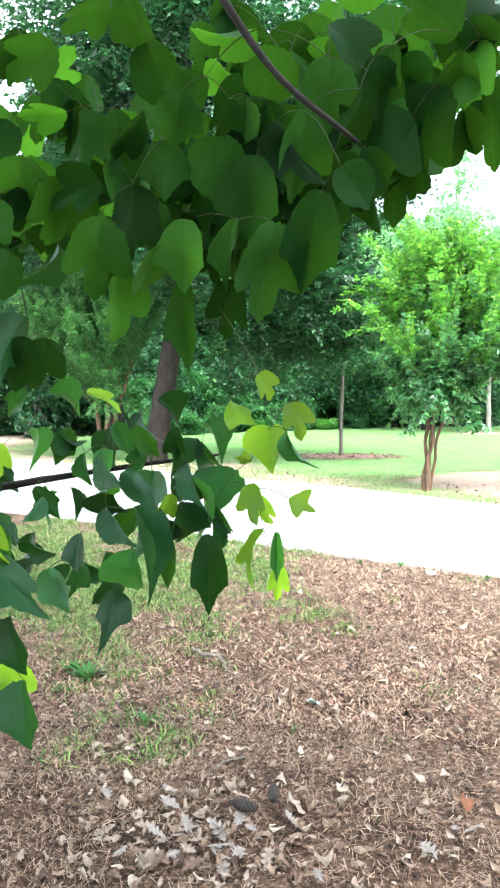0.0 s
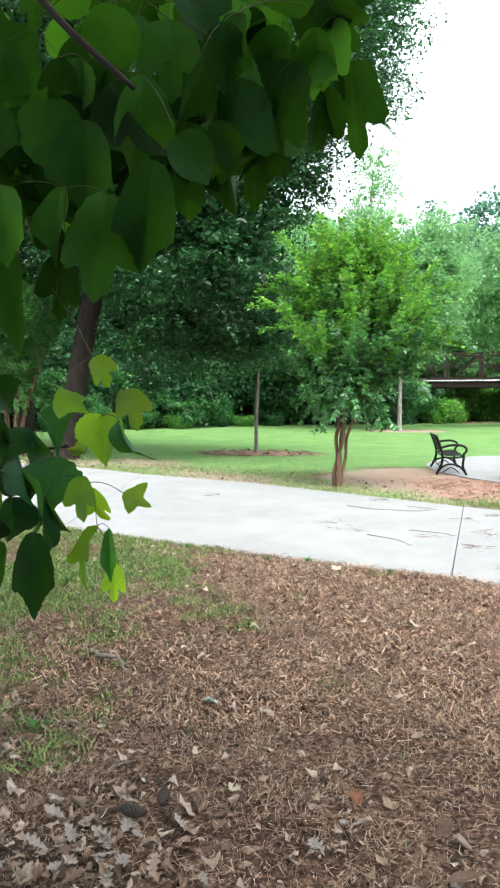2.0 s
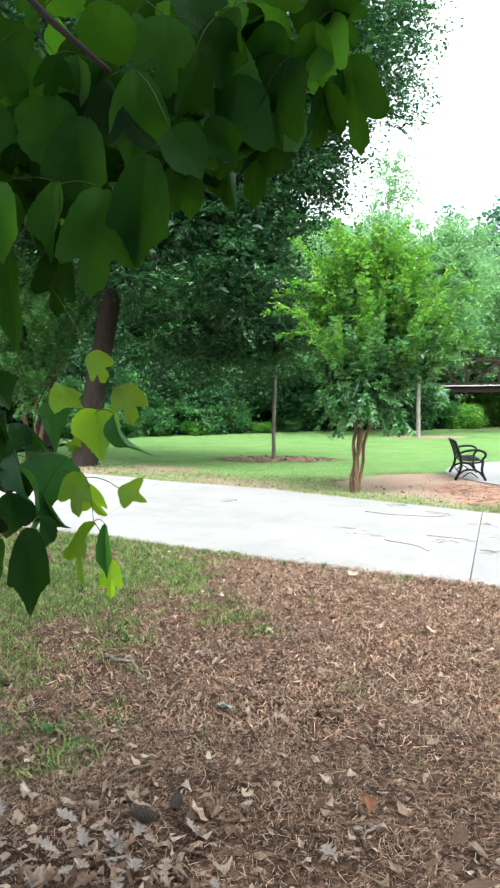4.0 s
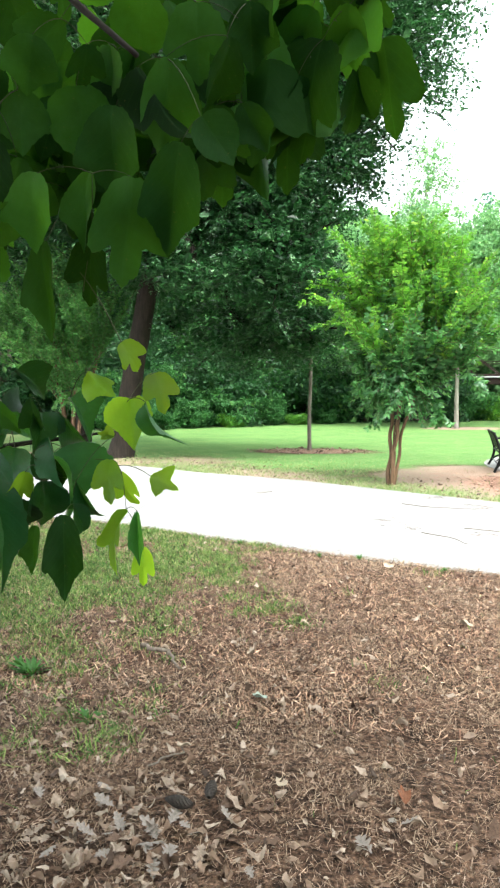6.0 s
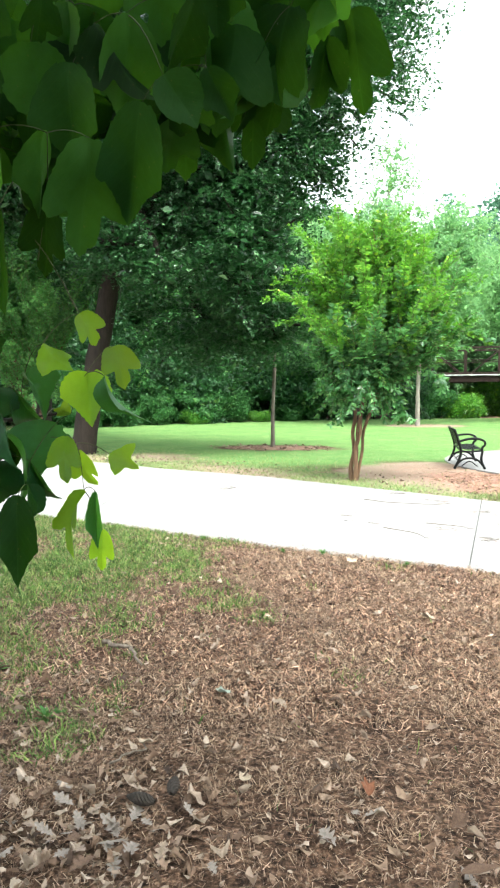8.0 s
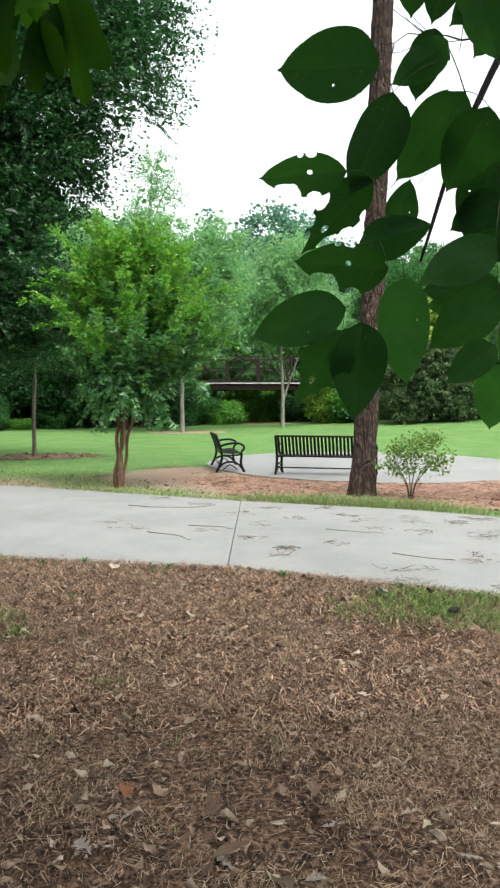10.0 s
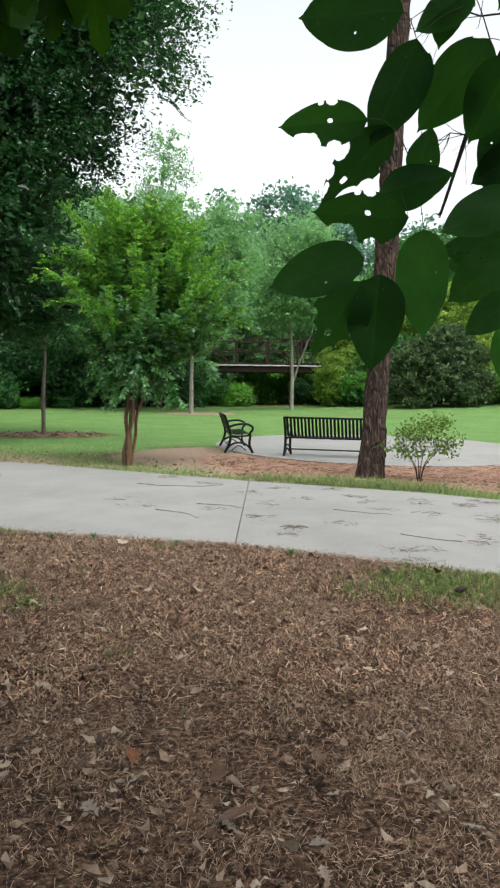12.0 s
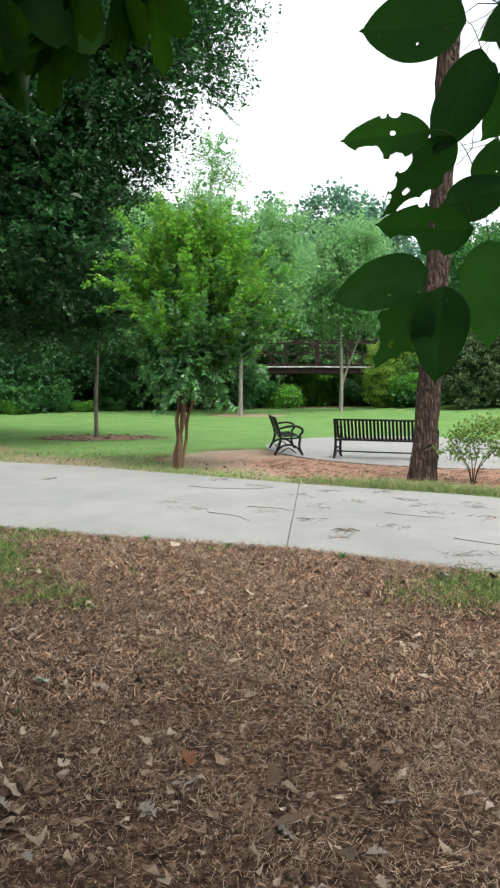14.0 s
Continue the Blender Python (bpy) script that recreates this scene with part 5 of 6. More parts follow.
# base of each leaf, the way it points (degrees), its length, its shape
UPPER = [
    (-0.445, 0.793, 1.917, -81, 0.091, 2, 1.00), (-0.515, 0.774, 1.913, -81, 0.073, 1, 1.00), (-0.387, 0.781, 1.880, -88, 0.104, 1, 0.90),
    (-0.359, 0.763, 1.790, -95, 0.121, 0, 0.85), (-0.297, 0.763, 1.822, -98, 0.125, 1, 0.60), (-0.326, 0.791, 1.935, -88, 0.117, 1, 0.70),
    (-0.256, 0.814, 1.962, -89, 0.097, 1, 0.60), (-0.457, 0.717, 1.788, -85, 0.084, 1, 0.95), (-0.395, 0.734, 1.788, -90, 0.087, 1, 0.60),
    (-0.486, 0.784, 1.727, -84, 0.119, 1, 0.42), (-0.416, 0.773, 1.722, -100, 0.079, 0, 0.70), (-0.473, 0.740, 1.956, -96, 0.063, 1, 1.10),
    (-0.419, 0.772, 1.954, -89, 0.053, 0, 0.90),
]
UPPER_EDGE = [
    (-0.428, 0.847, 1.988, -90, 0.083, 4, 0.80), (-0.388, 0.849, 1.977, -89, 0.090, 4, 0.90), (-0.531, 0.795, 1.839, -93, 0.064, 1, 0.90),
    (-0.298, 0.823, 2.012, -87, 0.085, 0, 0.90), (-0.238, 0.850, 2.017, -87, 0.076, 1, 0.90), (-0.371, 0.835, 2.043, -99, 0.085, 2, 1.00),
    (-0.495, 0.718, 1.760, -90, 0.078, 2, 1.00), (-0.220, 0.863, 2.035, -84, 0.070, 0, 0.90), (-0.540, 0.734, 1.846, -86, 0.101, 0, 0.90),
    (-0.600, 0.790, 1.970, -87, 0.122, 1, 0.80), (-0.571, 0.700, 1.799, -90, 0.104, 0, 0.80), (-0.578, 0.758, 1.736, -81, 0.085, 3, 0.90),
]
DROOP = [
    (-0.271, 1.033, 2.109, -91, 0.119, 1, 0.75), (-0.168, 0.987, 2.029, -94, 0.152, 0, 0.90), (-0.094, 1.079, 2.064, -86, 0.146, 0, 0.62),
    (-0.125, 1.066, 2.025, -92, 0.108, 3, 0.60), (-0.107, 0.986, 2.083, -94, 0.099, 1, 0.80), (-0.208, 1.033, 2.116, -95, 0.090, 0, 1.00),
    (-0.128, 0.977, 2.067, -99, 0.092, 1, 0.80), (-0.235, 1.005, 2.120, -92, 0.096, 2, 0.80), (-0.301, 0.973, 2.029, -92, 0.147, 1, 0.80),
    (-0.238, 0.964, 2.001, -89, 0.136, 0, 0.85), (-0.203, 0.985, 1.984, -93, 0.126, 1, 0.60), (-0.343, 1.000, 2.015, -93, 0.144, 4, 0.80),
    (-0.276, 0.970, 2.062, -88, 0.126, 0, 0.90),
]
DROOP_LOW = [
    (-0.357, 0.952, 1.961, -93, 0.143, 1, 0.70), (-0.324, 1.007, 1.972, -89, 0.141, 0, 0.80), (-0.264, 1.002, 1.967, -93, 0.130, 4, 0.90),
    (-0.230, 1.042, 1.996, -88, 0.142, 0, 0.70), (-0.398, 0.949, 1.973, -88, 0.140, 1, 0.80), (-0.188, 1.015, 2.015, -93, 0.141, 3, 0.70),
]
# Paired bright and dark leaves stand for a folded leaf's lit and shaded halves.
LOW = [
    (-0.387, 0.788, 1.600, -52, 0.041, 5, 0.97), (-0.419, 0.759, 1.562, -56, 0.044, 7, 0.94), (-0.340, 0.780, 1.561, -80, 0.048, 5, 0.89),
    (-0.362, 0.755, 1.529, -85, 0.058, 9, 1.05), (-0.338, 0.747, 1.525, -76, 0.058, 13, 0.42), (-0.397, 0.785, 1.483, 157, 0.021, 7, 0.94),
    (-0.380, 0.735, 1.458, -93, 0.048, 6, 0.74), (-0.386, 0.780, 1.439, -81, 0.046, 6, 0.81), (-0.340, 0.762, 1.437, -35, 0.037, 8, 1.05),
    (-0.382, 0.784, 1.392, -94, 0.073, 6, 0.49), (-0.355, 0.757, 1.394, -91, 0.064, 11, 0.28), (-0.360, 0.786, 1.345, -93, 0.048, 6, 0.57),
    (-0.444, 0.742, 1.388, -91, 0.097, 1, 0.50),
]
LOW_SHADE = [
    (-0.514, 0.742, 1.408, -60, 0.060, 10, 0.62), (-0.503, 0.794, 1.513, -99, 0.046, 14, 1.00), (-0.478, 0.795, 1.513, -69, 0.094, 13, 0.32),
    (-0.485, 0.790, 1.461, -57, 0.086, 14, 1.00), (-0.448, 0.779, 1.426, -74, 0.074, 13, 0.30), (-0.546, 0.733, 1.423, -85, 0.124, 11, 0.32),
    (-0.574, 0.763, 1.469, -55, 0.063, 12, 0.60), (-0.493, 0.739, 1.442, -100, 0.049, 5, 0.60), (-0.563, 0.775, 1.530, -50, 0.054, 1, 0.55),
    (-0.530, 0.782, 1.567, -33, 0.050, 14, 0.90), (-0.448, 0.770, 1.399, -69, 0.054, 11, 0.45), (-0.471, 0.809, 1.530, -62, 0.050, 14, 0.90),
    (-0.492, 0.753, 1.532, -95, 0.062, 10, 0.50),
]
LOW_INNER = [
    (-0.490, 0.787, 1.482, -96, 0.080, 11, 0.36), (-0.550, 0.803, 1.466, -97, 0.060, 14, 1.00), (-0.510, 0.779, 1.461, -67, 0.074, 13, 0.32),
    (-0.482, 0.814, 1.466, -98, 0.052, 1, 0.50), (-0.562, 0.780, 1.401, -69, 0.063, 11, 0.45), (-0.526, 0.814, 1.360, -97, 0.061, 1, 0.50),
    (-0.612, 0.808, 1.534, -63, 0.051, 12, 0.60), (-0.555, 0.799, 1.504, -124, 0.053, 10, 0.50), (-0.461, 0.828, 1.458, -94, 0.052, 6, 0.45),
    (-0.554, 0.741, 1.364, -103, 0.065, 14, 1.00), (-0.610, 0.776, 1.415, -79, 0.076, 11, 0.50), (-0.625, 0.789, 1.489, -72, 0.071, 10, 0.60),
    (-0.497, 0.782, 1.425, -84, 0.058, 14, 1.00),
]
RIGHT = [
    (0.283, 0.928, 1.780, -177, 0.124, 2, 0.72), (0.345, 0.928, 1.884, -109, 0.138, 1, 0.95), (0.323, 0.950, 1.779, -136, 0.136, 3, 0.75),
    (0.341, 0.905, 1.700, 67, 0.065, 0, 1.10), (0.295, 0.911, 1.682, 10, 0.095, 1, 0.95), (0.326, 0.883, 1.647, -179, 0.132, 2, 0.85),
    (0.277, 0.907, 1.600, -167, 0.134, 0, 0.85), (0.276, 0.918, 1.572, -119, 0.121, 3, 1.00), (0.306, 0.935, 1.585, -94, 0.129, 1, 0.95),
    (0.365, 0.936, 1.645, -86, 0.145, 0, 0.85), (0.437, 0.914, 1.883, -132, 0.138, 1, 0.90), (0.337, 0.963, 1.935, 172, 0.154, 0, 1.05),
    (0.412, 0.912, 1.946, -149, 0.085, 1, 1.00),
]
RIGHT_EDGE = [
    (0.494, 0.948, 1.809, -109, 0.113, 0, 1.00), (0.463, 0.874, 1.685, -144, 0.108, 1, 1.00), (0.476, 0.893, 1.621, -141, 0.112, 0, 1.00),
    (0.456, 0.855, 1.549, -141, 0.075, 1, 1.00), (0.499, 0.931, 1.530, -103, 0.096, 0, 1.00), (0.505, 0.945, 1.761, -153, 0.083, 0, 1.00),
    (0.457, 0.885, 1.853, -118, 0.117, 1, 1.00), (0.404, 0.936, 1.973, -104, 0.089, 0, 1.00),
]
LOWER = [
    (-0.770, 0.72, 1.360, -79, 0.122, 10, 1.0), (-0.740, 0.73, 1.260, -84, 0.080, 11, 1.0), (-0.750, 0.72, 1.200, -79, 0.085, 5, 1.0),
    (-0.720, 0.73, 1.170, -95, 0.088, 11, 1.0), (-0.790, 0.71, 1.200, -88, 0.104, 10, 1.0), (-0.790, 0.72, 1.420, -76, 0.099, 6, 1.0),
    (-0.750, 0.73, 1.450, -143, 0.040, 10, 1.0),
]


def leaf_pose(p, angle, length, rng, tilt, stretch=1.0):
    """The pose of a leaf whose stalk is at p, hanging across the line that leads out from the path's near side."""
    p = Vector(p)
    out = (p - Vector((0, 0, 1.5))).normalized()
    right = out.cross(Vector((0, 0, 1))).normalized()
    up = right.cross(out)
    d = right * math.cos(radians(angle)) + up * math.sin(radians(angle))
    nrm = Matrix.Rotation(radians(rng.uniform(-tilt, tilt)), 3, d) @ (-out)
    lean = Matrix.Rotation(radians(rng.uniform(-0.5, 0.5) * tilt), 3, d.cross(nrm))
    d, nrm = lean @ d, lean @ nrm
    if rng.random() < 0.35:
        nrm = -nrm
    x = d.cross(nrm)
    m = Matrix((x * stretch, d, nrm)).transposed().to_4x4()
    return Matrix.Translation(p) @ m @ Matrix.Scale(length, 4)


def leafy_tree(name, label, trunk, boughs, leaves, meshes, seed, tilt):
    """A small tree whose boughs reach over the path; every leaf is a piece of its own on a stalk."""
    rng = np.random.default_rng(seed)
    ob = empty(name, pose(*trunk[0]), label, "tree")
    foot = np.array(trunk[0])
    c = np.array(curve(trunk, 8)) - foot
    part("trunk", tube("trunk", c, np.linspace(0.055, 0.03, len(c)), 10, 0.03, rng), TWIG_BARK, ob)
    nodes, holders = [], []
    for pts, r0, r1 in boughs:
        c = np.array(curve(pts, 10))
        bough = part("bough", tube("bough", c - foot, np.linspace(r0, r1, len(c)), 8, 0.05, rng), BOUGH_BARK, ob)
        nodes += list(c[6:])
        holders += [bough] * len(c[6:])
    nodes = np.array(nodes)
    order = sorted(leaves, key=lambda f: np.linalg.norm(nodes - np.array(f[:3]), axis=1).min())
    for f in order:
        p = np.array(f[:3])
        k = np.argmin(np.linalg.norm(nodes - p, axis=1))
        near, bough = nodes[k], holders[k]
        holders += [bough, bough]
        gap = np.linalg.norm(near - p)
        part("stalk", tube("stalk", bend(near - foot, p - foot, 0.12 * gap, 6, rng, 0.0), np.linspace(0.0009 if gap > 0.08 else 0.0006, 0.0004, 6), 6), STALK, bough)
        nodes = np.vstack([nodes, p, (p + near) / 2])
        part("leaf", meshes[f[5]], None, bough, m=Matrix.Translation(-Vector(foot)) @ leaf_pose(f[:3], f[3], f[4], rng, tilt, f[6]))
    return ob


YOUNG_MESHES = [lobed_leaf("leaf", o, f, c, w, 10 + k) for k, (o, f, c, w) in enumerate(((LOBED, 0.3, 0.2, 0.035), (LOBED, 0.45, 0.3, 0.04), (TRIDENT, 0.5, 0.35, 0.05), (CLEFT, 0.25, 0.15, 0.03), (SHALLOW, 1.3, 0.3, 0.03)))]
SHADE_MESHES = [lobed_leaf("leaf", o, f, c, w, 20 + k) for k, (o, f, c, w) in enumerate(((TRIDENT, 0.5, 0.5, 0.04), (SHALLOW, 0.8, 0.4, 0.04), (ROUND, 0.5, 0.4, 0.035), (TRIDENT, 0.7, 0.9, 0.04), (SHALLOW, 1.6, 0.7, 0.04)))]
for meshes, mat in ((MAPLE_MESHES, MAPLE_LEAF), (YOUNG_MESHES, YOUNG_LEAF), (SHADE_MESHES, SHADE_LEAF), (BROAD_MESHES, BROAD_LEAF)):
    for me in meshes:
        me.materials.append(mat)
rng = np.random.default_rng(71)


def filler(n, lo, hi, sizes, kinds, spread=45, widths=(0.75, 1.0)):
    """Further leaves of the same boughs, scattered through the space that they fill."""
    return [(*rng.uniform(lo, hi), -90 + rng.normal() * spread, rng.uniform(*sizes), int(rng.choice(kinds)), rng.uniform(*widths)) for _ in range(n)]


maple_leaves = (
    UPPER + UPPER_EDGE + DROOP + DROOP_LOW + LOW + LOW_SHADE + LOW_INNER + LOWER
    + filler(90, (-0.95, 0.76, 1.84), (-0.26, 1.0, 2.12), (0.06, 0.095), (0, 0, 1, 2, 3)) + filler(34, (-0.74, 0.86, 1.80), (-0.36, 1.02, 1.94), (0.06, 0.09), (0, 1, 1, 2, 3))
    + filler(22, (-1.0, 0.66, 1.55), (-0.66, 0.86, 1.86), (0.07, 0.10), (0, 1, 2, 3, 13)) + filler(26, (-0.36, 0.92, 2.03), (-0.12, 1.12, 2.22), (0.08, 0.12), (0, 0, 1, 2))
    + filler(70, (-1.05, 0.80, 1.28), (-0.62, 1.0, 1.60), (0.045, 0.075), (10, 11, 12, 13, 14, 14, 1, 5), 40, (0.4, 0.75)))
leafy_tree(
    "maple_sapling", "young maple with three-lobed green leaves hanging over the path's near side", [(-1.55, -0.9, 0), (-1.5, -0.85, 0.9), (-1.4, -0.75, 1.9)],
    [([(-1.4, -0.75, 1.9), (-0.95, -0.2, 2.16), (-0.55, 0.3, 2.12), (-0.25, 0.58, 2.1), (0.0, 0.76, 2.06)], 0.018, 0.003),
     ([(-0.45, 0.38, 2.1), (-0.34, 0.43, 1.93), (-0.27, 0.43, 1.82), (-0.2, 0.42, 1.75)], 0.005, 0.0018),
     ([(-1.47, -0.8, 1.2), (-1.35, 0.2, 1.32), (-1.0, 0.78, 1.40), (-0.72, 0.92, 1.45), (-0.50, 0.96, 1.48)], 0.014, 0.002),
     ([(-1.05, 0.72, 1.39), (-0.85, 0.76, 1.38), (-0.74, 0.76, 1.3)], 0.006, 0.002)],
    maple_leaves, MAPLE_MESHES + YOUNG_MESHES + SHADE_MESHES, 73, 55)
broad_leaves = RIGHT + RIGHT_EDGE + filler(26, (0.56, 0.94, 1.6), (0.84, 1.12, 2.1), (0.11, 0.15), (0, 1), 50) + filler(8, (0.3, 0.9, 2.08), (0.6, 1.05, 2.2), (0.12, 0.15), (0, 1), 60)
leafy_tree(
    "broadleaf_sapling", "young tree with large oval dark green leaves, some insect-eaten", [(1.35, -0.6, 0), (1.3, -0.55, 0.9), (1.2, -0.45, 1.9)],
    [([(1.2, -0.45, 1.9), (0.95, 0.15, 2.2), (0.8, 0.72, 2.3), (0.6, 0.95, 2.1), (0.48, 1.0, 1.88), (0.41, 1.0, 1.68)], 0.014, 0.002)],
    broad_leaves, BROAD_MESHES, 75, 30)


# ---- litter, grass and small things ----
def blades(name, xy, z, tall, wide, rng, lean=0.35):
    n = len(xy)
    p = np.column_stack([xy, z])
    a = rng.uniform(0, 2 * math.pi, n)
    s = np.column_stack([np.cos(a), np.sin(a), np.zeros(n)])
    h = (tall * rng.uniform(0.4, 1.3, n))[:, None]
    d = unit(np.column_stack([rng.normal(size=n) * lean, rng.normal(size=n) * lean, np.ones(n)]))
    w = wide * rng.uniform(0.6, 1.3, (n, 1))
    mid = p + d * h * 0.6
    tip = p + d * h + np.column_stack([rng.normal(size=(n, 2)) * 0.3, -0.1 * np.ones(n)]) * h
    v = np.stack([p - s * w, p + s * w, mid + s * w * 0.7, mid - s * w * 0.7, tip + s * w * 0.1, tip - s * w * 0.1], 1).reshape(-1, 3)
    k = np.arange(n)[:, None] * 6
    q = np.vstack([k + np.array([[0, 1, 2, 3]]), k + np.array([[3, 2, 4, 5]])])
    return mesh_from(name, v, q)


def scatter(rng, n, x0, x1, y0, y1, weight):
    """n places in a rectangle, as likely as the weight says."""
    xy = np.empty((0, 2))
    while len(xy) < n:
        c = rng.uniform((x0, y0), (x1, y1), (n * 3, 2))
        xy = np.vstack([xy, c[rng.random(len(c)) < weight(c[:, 0], c[:, 1])]])
    return xy[:n]


def rest(xy):
    x, y = xy[:, 0], xy[:, 1]
    return height(x, y) + 0.012 * wobble(x, y, 2.1) + 0.008 * wobble(x, y, 7.0)


def front_only(x, y):
    return y < along(NEAR_EDGE, x) - 0.02


def straw_weight(x, y):
    """Where dead grass stands: less in green grass and in the heap of leaves."""
    heap = np.exp(-((x + 0.9) ** 2 + (y - 2.1) ** 2) / 0.5)
    return front_only(x, y) * (np.abs(x) < 0.8 + 0.62 * y) * np.clip(1.1 - grass_amount(x, y), 0.2, 1) * (1 - 0.85 * heap)


def needle_mesh(name, xy, rng, long=0.045, wide=0.0008, on=None, rear=0.0):
    n = len(xy)
    p = np.column_stack([xy, (rest(xy) if on is None else on) + rng.uniform(0.001, 0.022 if on is None else 0.012, n)])
    a = rng.uniform(0, 2 * math.pi, n)
    d = np.column_stack([np.cos(a), np.sin(a), rng.normal(size=n) * 0.14 + rear * rng.uniform(0, 2, n)]) * (long * rng.uniform(0.35, 1.15, (n, 1)))
    s = unit(np.column_stack([-np.sin(a), np.cos(a), rng.normal(size=n) * 0.6])) * wide * rng.uniform(0.8, 1.8, (n, 1))
    v = np.stack([p - d / 2 - s * 0.6, p - d / 2 + s * 0.6, p + d / 2 + s, p + d / 2 - s], 1).reshape(-1, 3)
    return mesh_from(name, v, np.arange(4 * n).reshape(-1, 4))


rng = np.random.default_rng(81)
def tufts(centres, per, spread):
    return (centres[:, None] + rng.normal(size=(len(centres), per, 2)) * spread).reshape(-1, 2)


xy = np.vstack([
    tufts(scatter(rng, 1900, -6.5, 0.5, 2.4, 9.0, lambda x, y: np.clip(grass_amount(x, y) * 1.6 + 0.9 * wobble(x, y, 1.6) - 0.3, 0.01, 1) ** 2.5 * front_only(x, y)), 30, 0.05),
    scatter(rng, 4000, -6.5, 1.5, 2.2, 9.2, lambda x, y: np.clip(grass_amount(x, y) * 1.3 + 0.3 * wobble(x, y, 3.0) - 0.1, 0.02, 1) * front_only(x, y)),
    tufts(scatter(rng, 16, -1.9, -1.3, 2.55, 3.5, lambda x, y: np.ones_like(x)), 40, 0.05)])
xy = xy[front_only(xy[:, 0], xy[:, 1])]
tagged(part("grass", blades("grass", xy, rest(xy) - 0.005, 0.075, 0.0038, rng, 0.75), GRASS_BLADE), "thin green grass growing through pine straw", "grass", kind="stuff")
xy = np.vstack([scatter(rng, 3000, 1.2, 5.5, 2.8, 6.2, lambda x, y: np.clip(grass_amount(x, y) * 1.2 - 0.1, 0, 1) * front_only(x, y)), tufts(scatter(rng, 130, 1.2, 5.5, 2.8, 6.2, lambda x, y: np.clip(grass_amount(x, y) * 1.6 - 0.3, 0, 1) * front_only(x, y)), 34, 0.05)])
tagged(part("grass", blades("grass", xy, rest(xy) - 0.005, 0.075, 0.0026, rng, 0.5), GRASS_BLADE), "dense patch of green grass at the path's edge", "grass", kind="stuff")
xy = scatter(rng, 16000, -12, 9, 8.5, 22, lambda x, y: (np.clip(1.15 * np.exp(-(y - along(FAR_EDGE, x)) / 1.3), 0, 1)) * np.clip(grass_amount(x, y), 0.05, 1) * (y > along(FAR_EDGE, x) + 0.01) * (in_ring(x, y, *PATIO) < 0))
tagged(part("grass", blades("grass", xy, rest(xy) - 0.005, 0.075, 0.005, rng, 0.6), VERGE_BLADE), "short green grass verge behind the path", "grass", kind="stuff")
xy = tufts(scatter(rng, 150, 1.4, 5.0, 9.5, 12.5, lambda x, y: np.exp(-((y - along(FAR_EDGE, x) - 0.3) / 0.22) ** 2) * (y > along(FAR_EDGE, x) + 0.05) * np.exp(-((x - 3.0) / 1.0) ** 2)), 26, 0.09)
xy = xy[xy[:, 1] > along(FAR_EDGE, xy[:, 0]) + 0.03]
tagged(part("grass", blades("grass", xy, rest(xy) - 0.005, 0.16, 0.0045, rng, 0.45), VERGE_BLADE), "taller grass tufts at the foot of a pine", "grass", kind="stuff")


xy = np.vstack([tufts(scatter(rng, 5600, -5, 4, 1.6, 8.0, lambda x, y: np.clip(0.5 + 0.6 * wobble(x, y, 1.3), 0.05, 1) * straw_weight(x, y)), 22, 0.055), scatter(rng, 14000, -5, 4, 1.5, 8.5, straw_weight)])
xy = xy[front_only(xy[:, 0], xy[:, 1])]
tagged(part("dead_grass", needle_mesh("dead_grass", xy, rng, 0.032, 0.001, None, 0.6), DEAD_BLADE), "short tan dead grass standing in pine straw", "dead grass", kind="stuff")

xy = tufts(scatter(rng, 900, -5.5, 3.0, 3.4, 9.0, lambda x, y: np.clip(np.exp(-(along(NEAR_EDGE, x) - y) / 0.7) * (0.5 + 0.6 * wobble(x, y, 1.8)) * smooth(2.5, 0.5, x), 0.0, 1)), 20, 0.06)
xy = xy[front_only(xy[:, 0], xy[:, 1])]
tagged(part("dead_grass", needle_mesh("dead_grass", xy, rng, 0.06, 0.0017, None, 0.75), DEAD_BLADE), "longer tan dead grass along the path's edge", "dead grass", kind="stuff")


def litter_weight(x, y):
    return np.clip(0.7 + 0.5 * wobble(x, y, 1.1), 0.25, 1) * np.clip(1.25 - grass_amount(x, y), 0.15, 1) * np.clip(1.3 - 0.12 * y, 0.35, 1) * (y < along(NEAR_EDGE, x) + 0.02) * (np.abs(x) < 0.8 + 0.62 * y)


xy = scatter(rng, 60000, -5.5, 4.5, 1.3, 8.8, litter_weight)
tagged(part("pine_straw", needle_mesh("pine_straw", xy, rng), NEEDLE), "brown fallen pine needles matting the ground", "pine straw", kind="stuff")
xy = scatter(rng, 36000, -6, 5, 3.2, 8.9, lambda x, y: litter_weight(x, y) * front_only(x, y) * np.clip(0.5 + 0.6 * wobble(x, y, 2.3), 0.1, 1))
tagged(part("pine_straw", needle_mesh("pine_straw", xy, rng, 0.065, 0.0021, None, 0.4), RED_NEEDLE), "tumbled reddish pine needles towards the path", "pine straw", kind="stuff")
xy = scatter(rng, 9000, -5, 5, 3, 9.5, lambda x, y: np.exp(-np.abs(y - along(NEAR_EDGE, x)) / 0.05) * (y > along(NEAR_EDGE, x) - 0.1))
me = needle_mesh("pine_straw", xy, rng, 0.06, on=0.006)
tagged(part("pine_straw", me, NEEDLE), "loose pine needles strewn along the path's edge", "pine straw", kind="stuff")
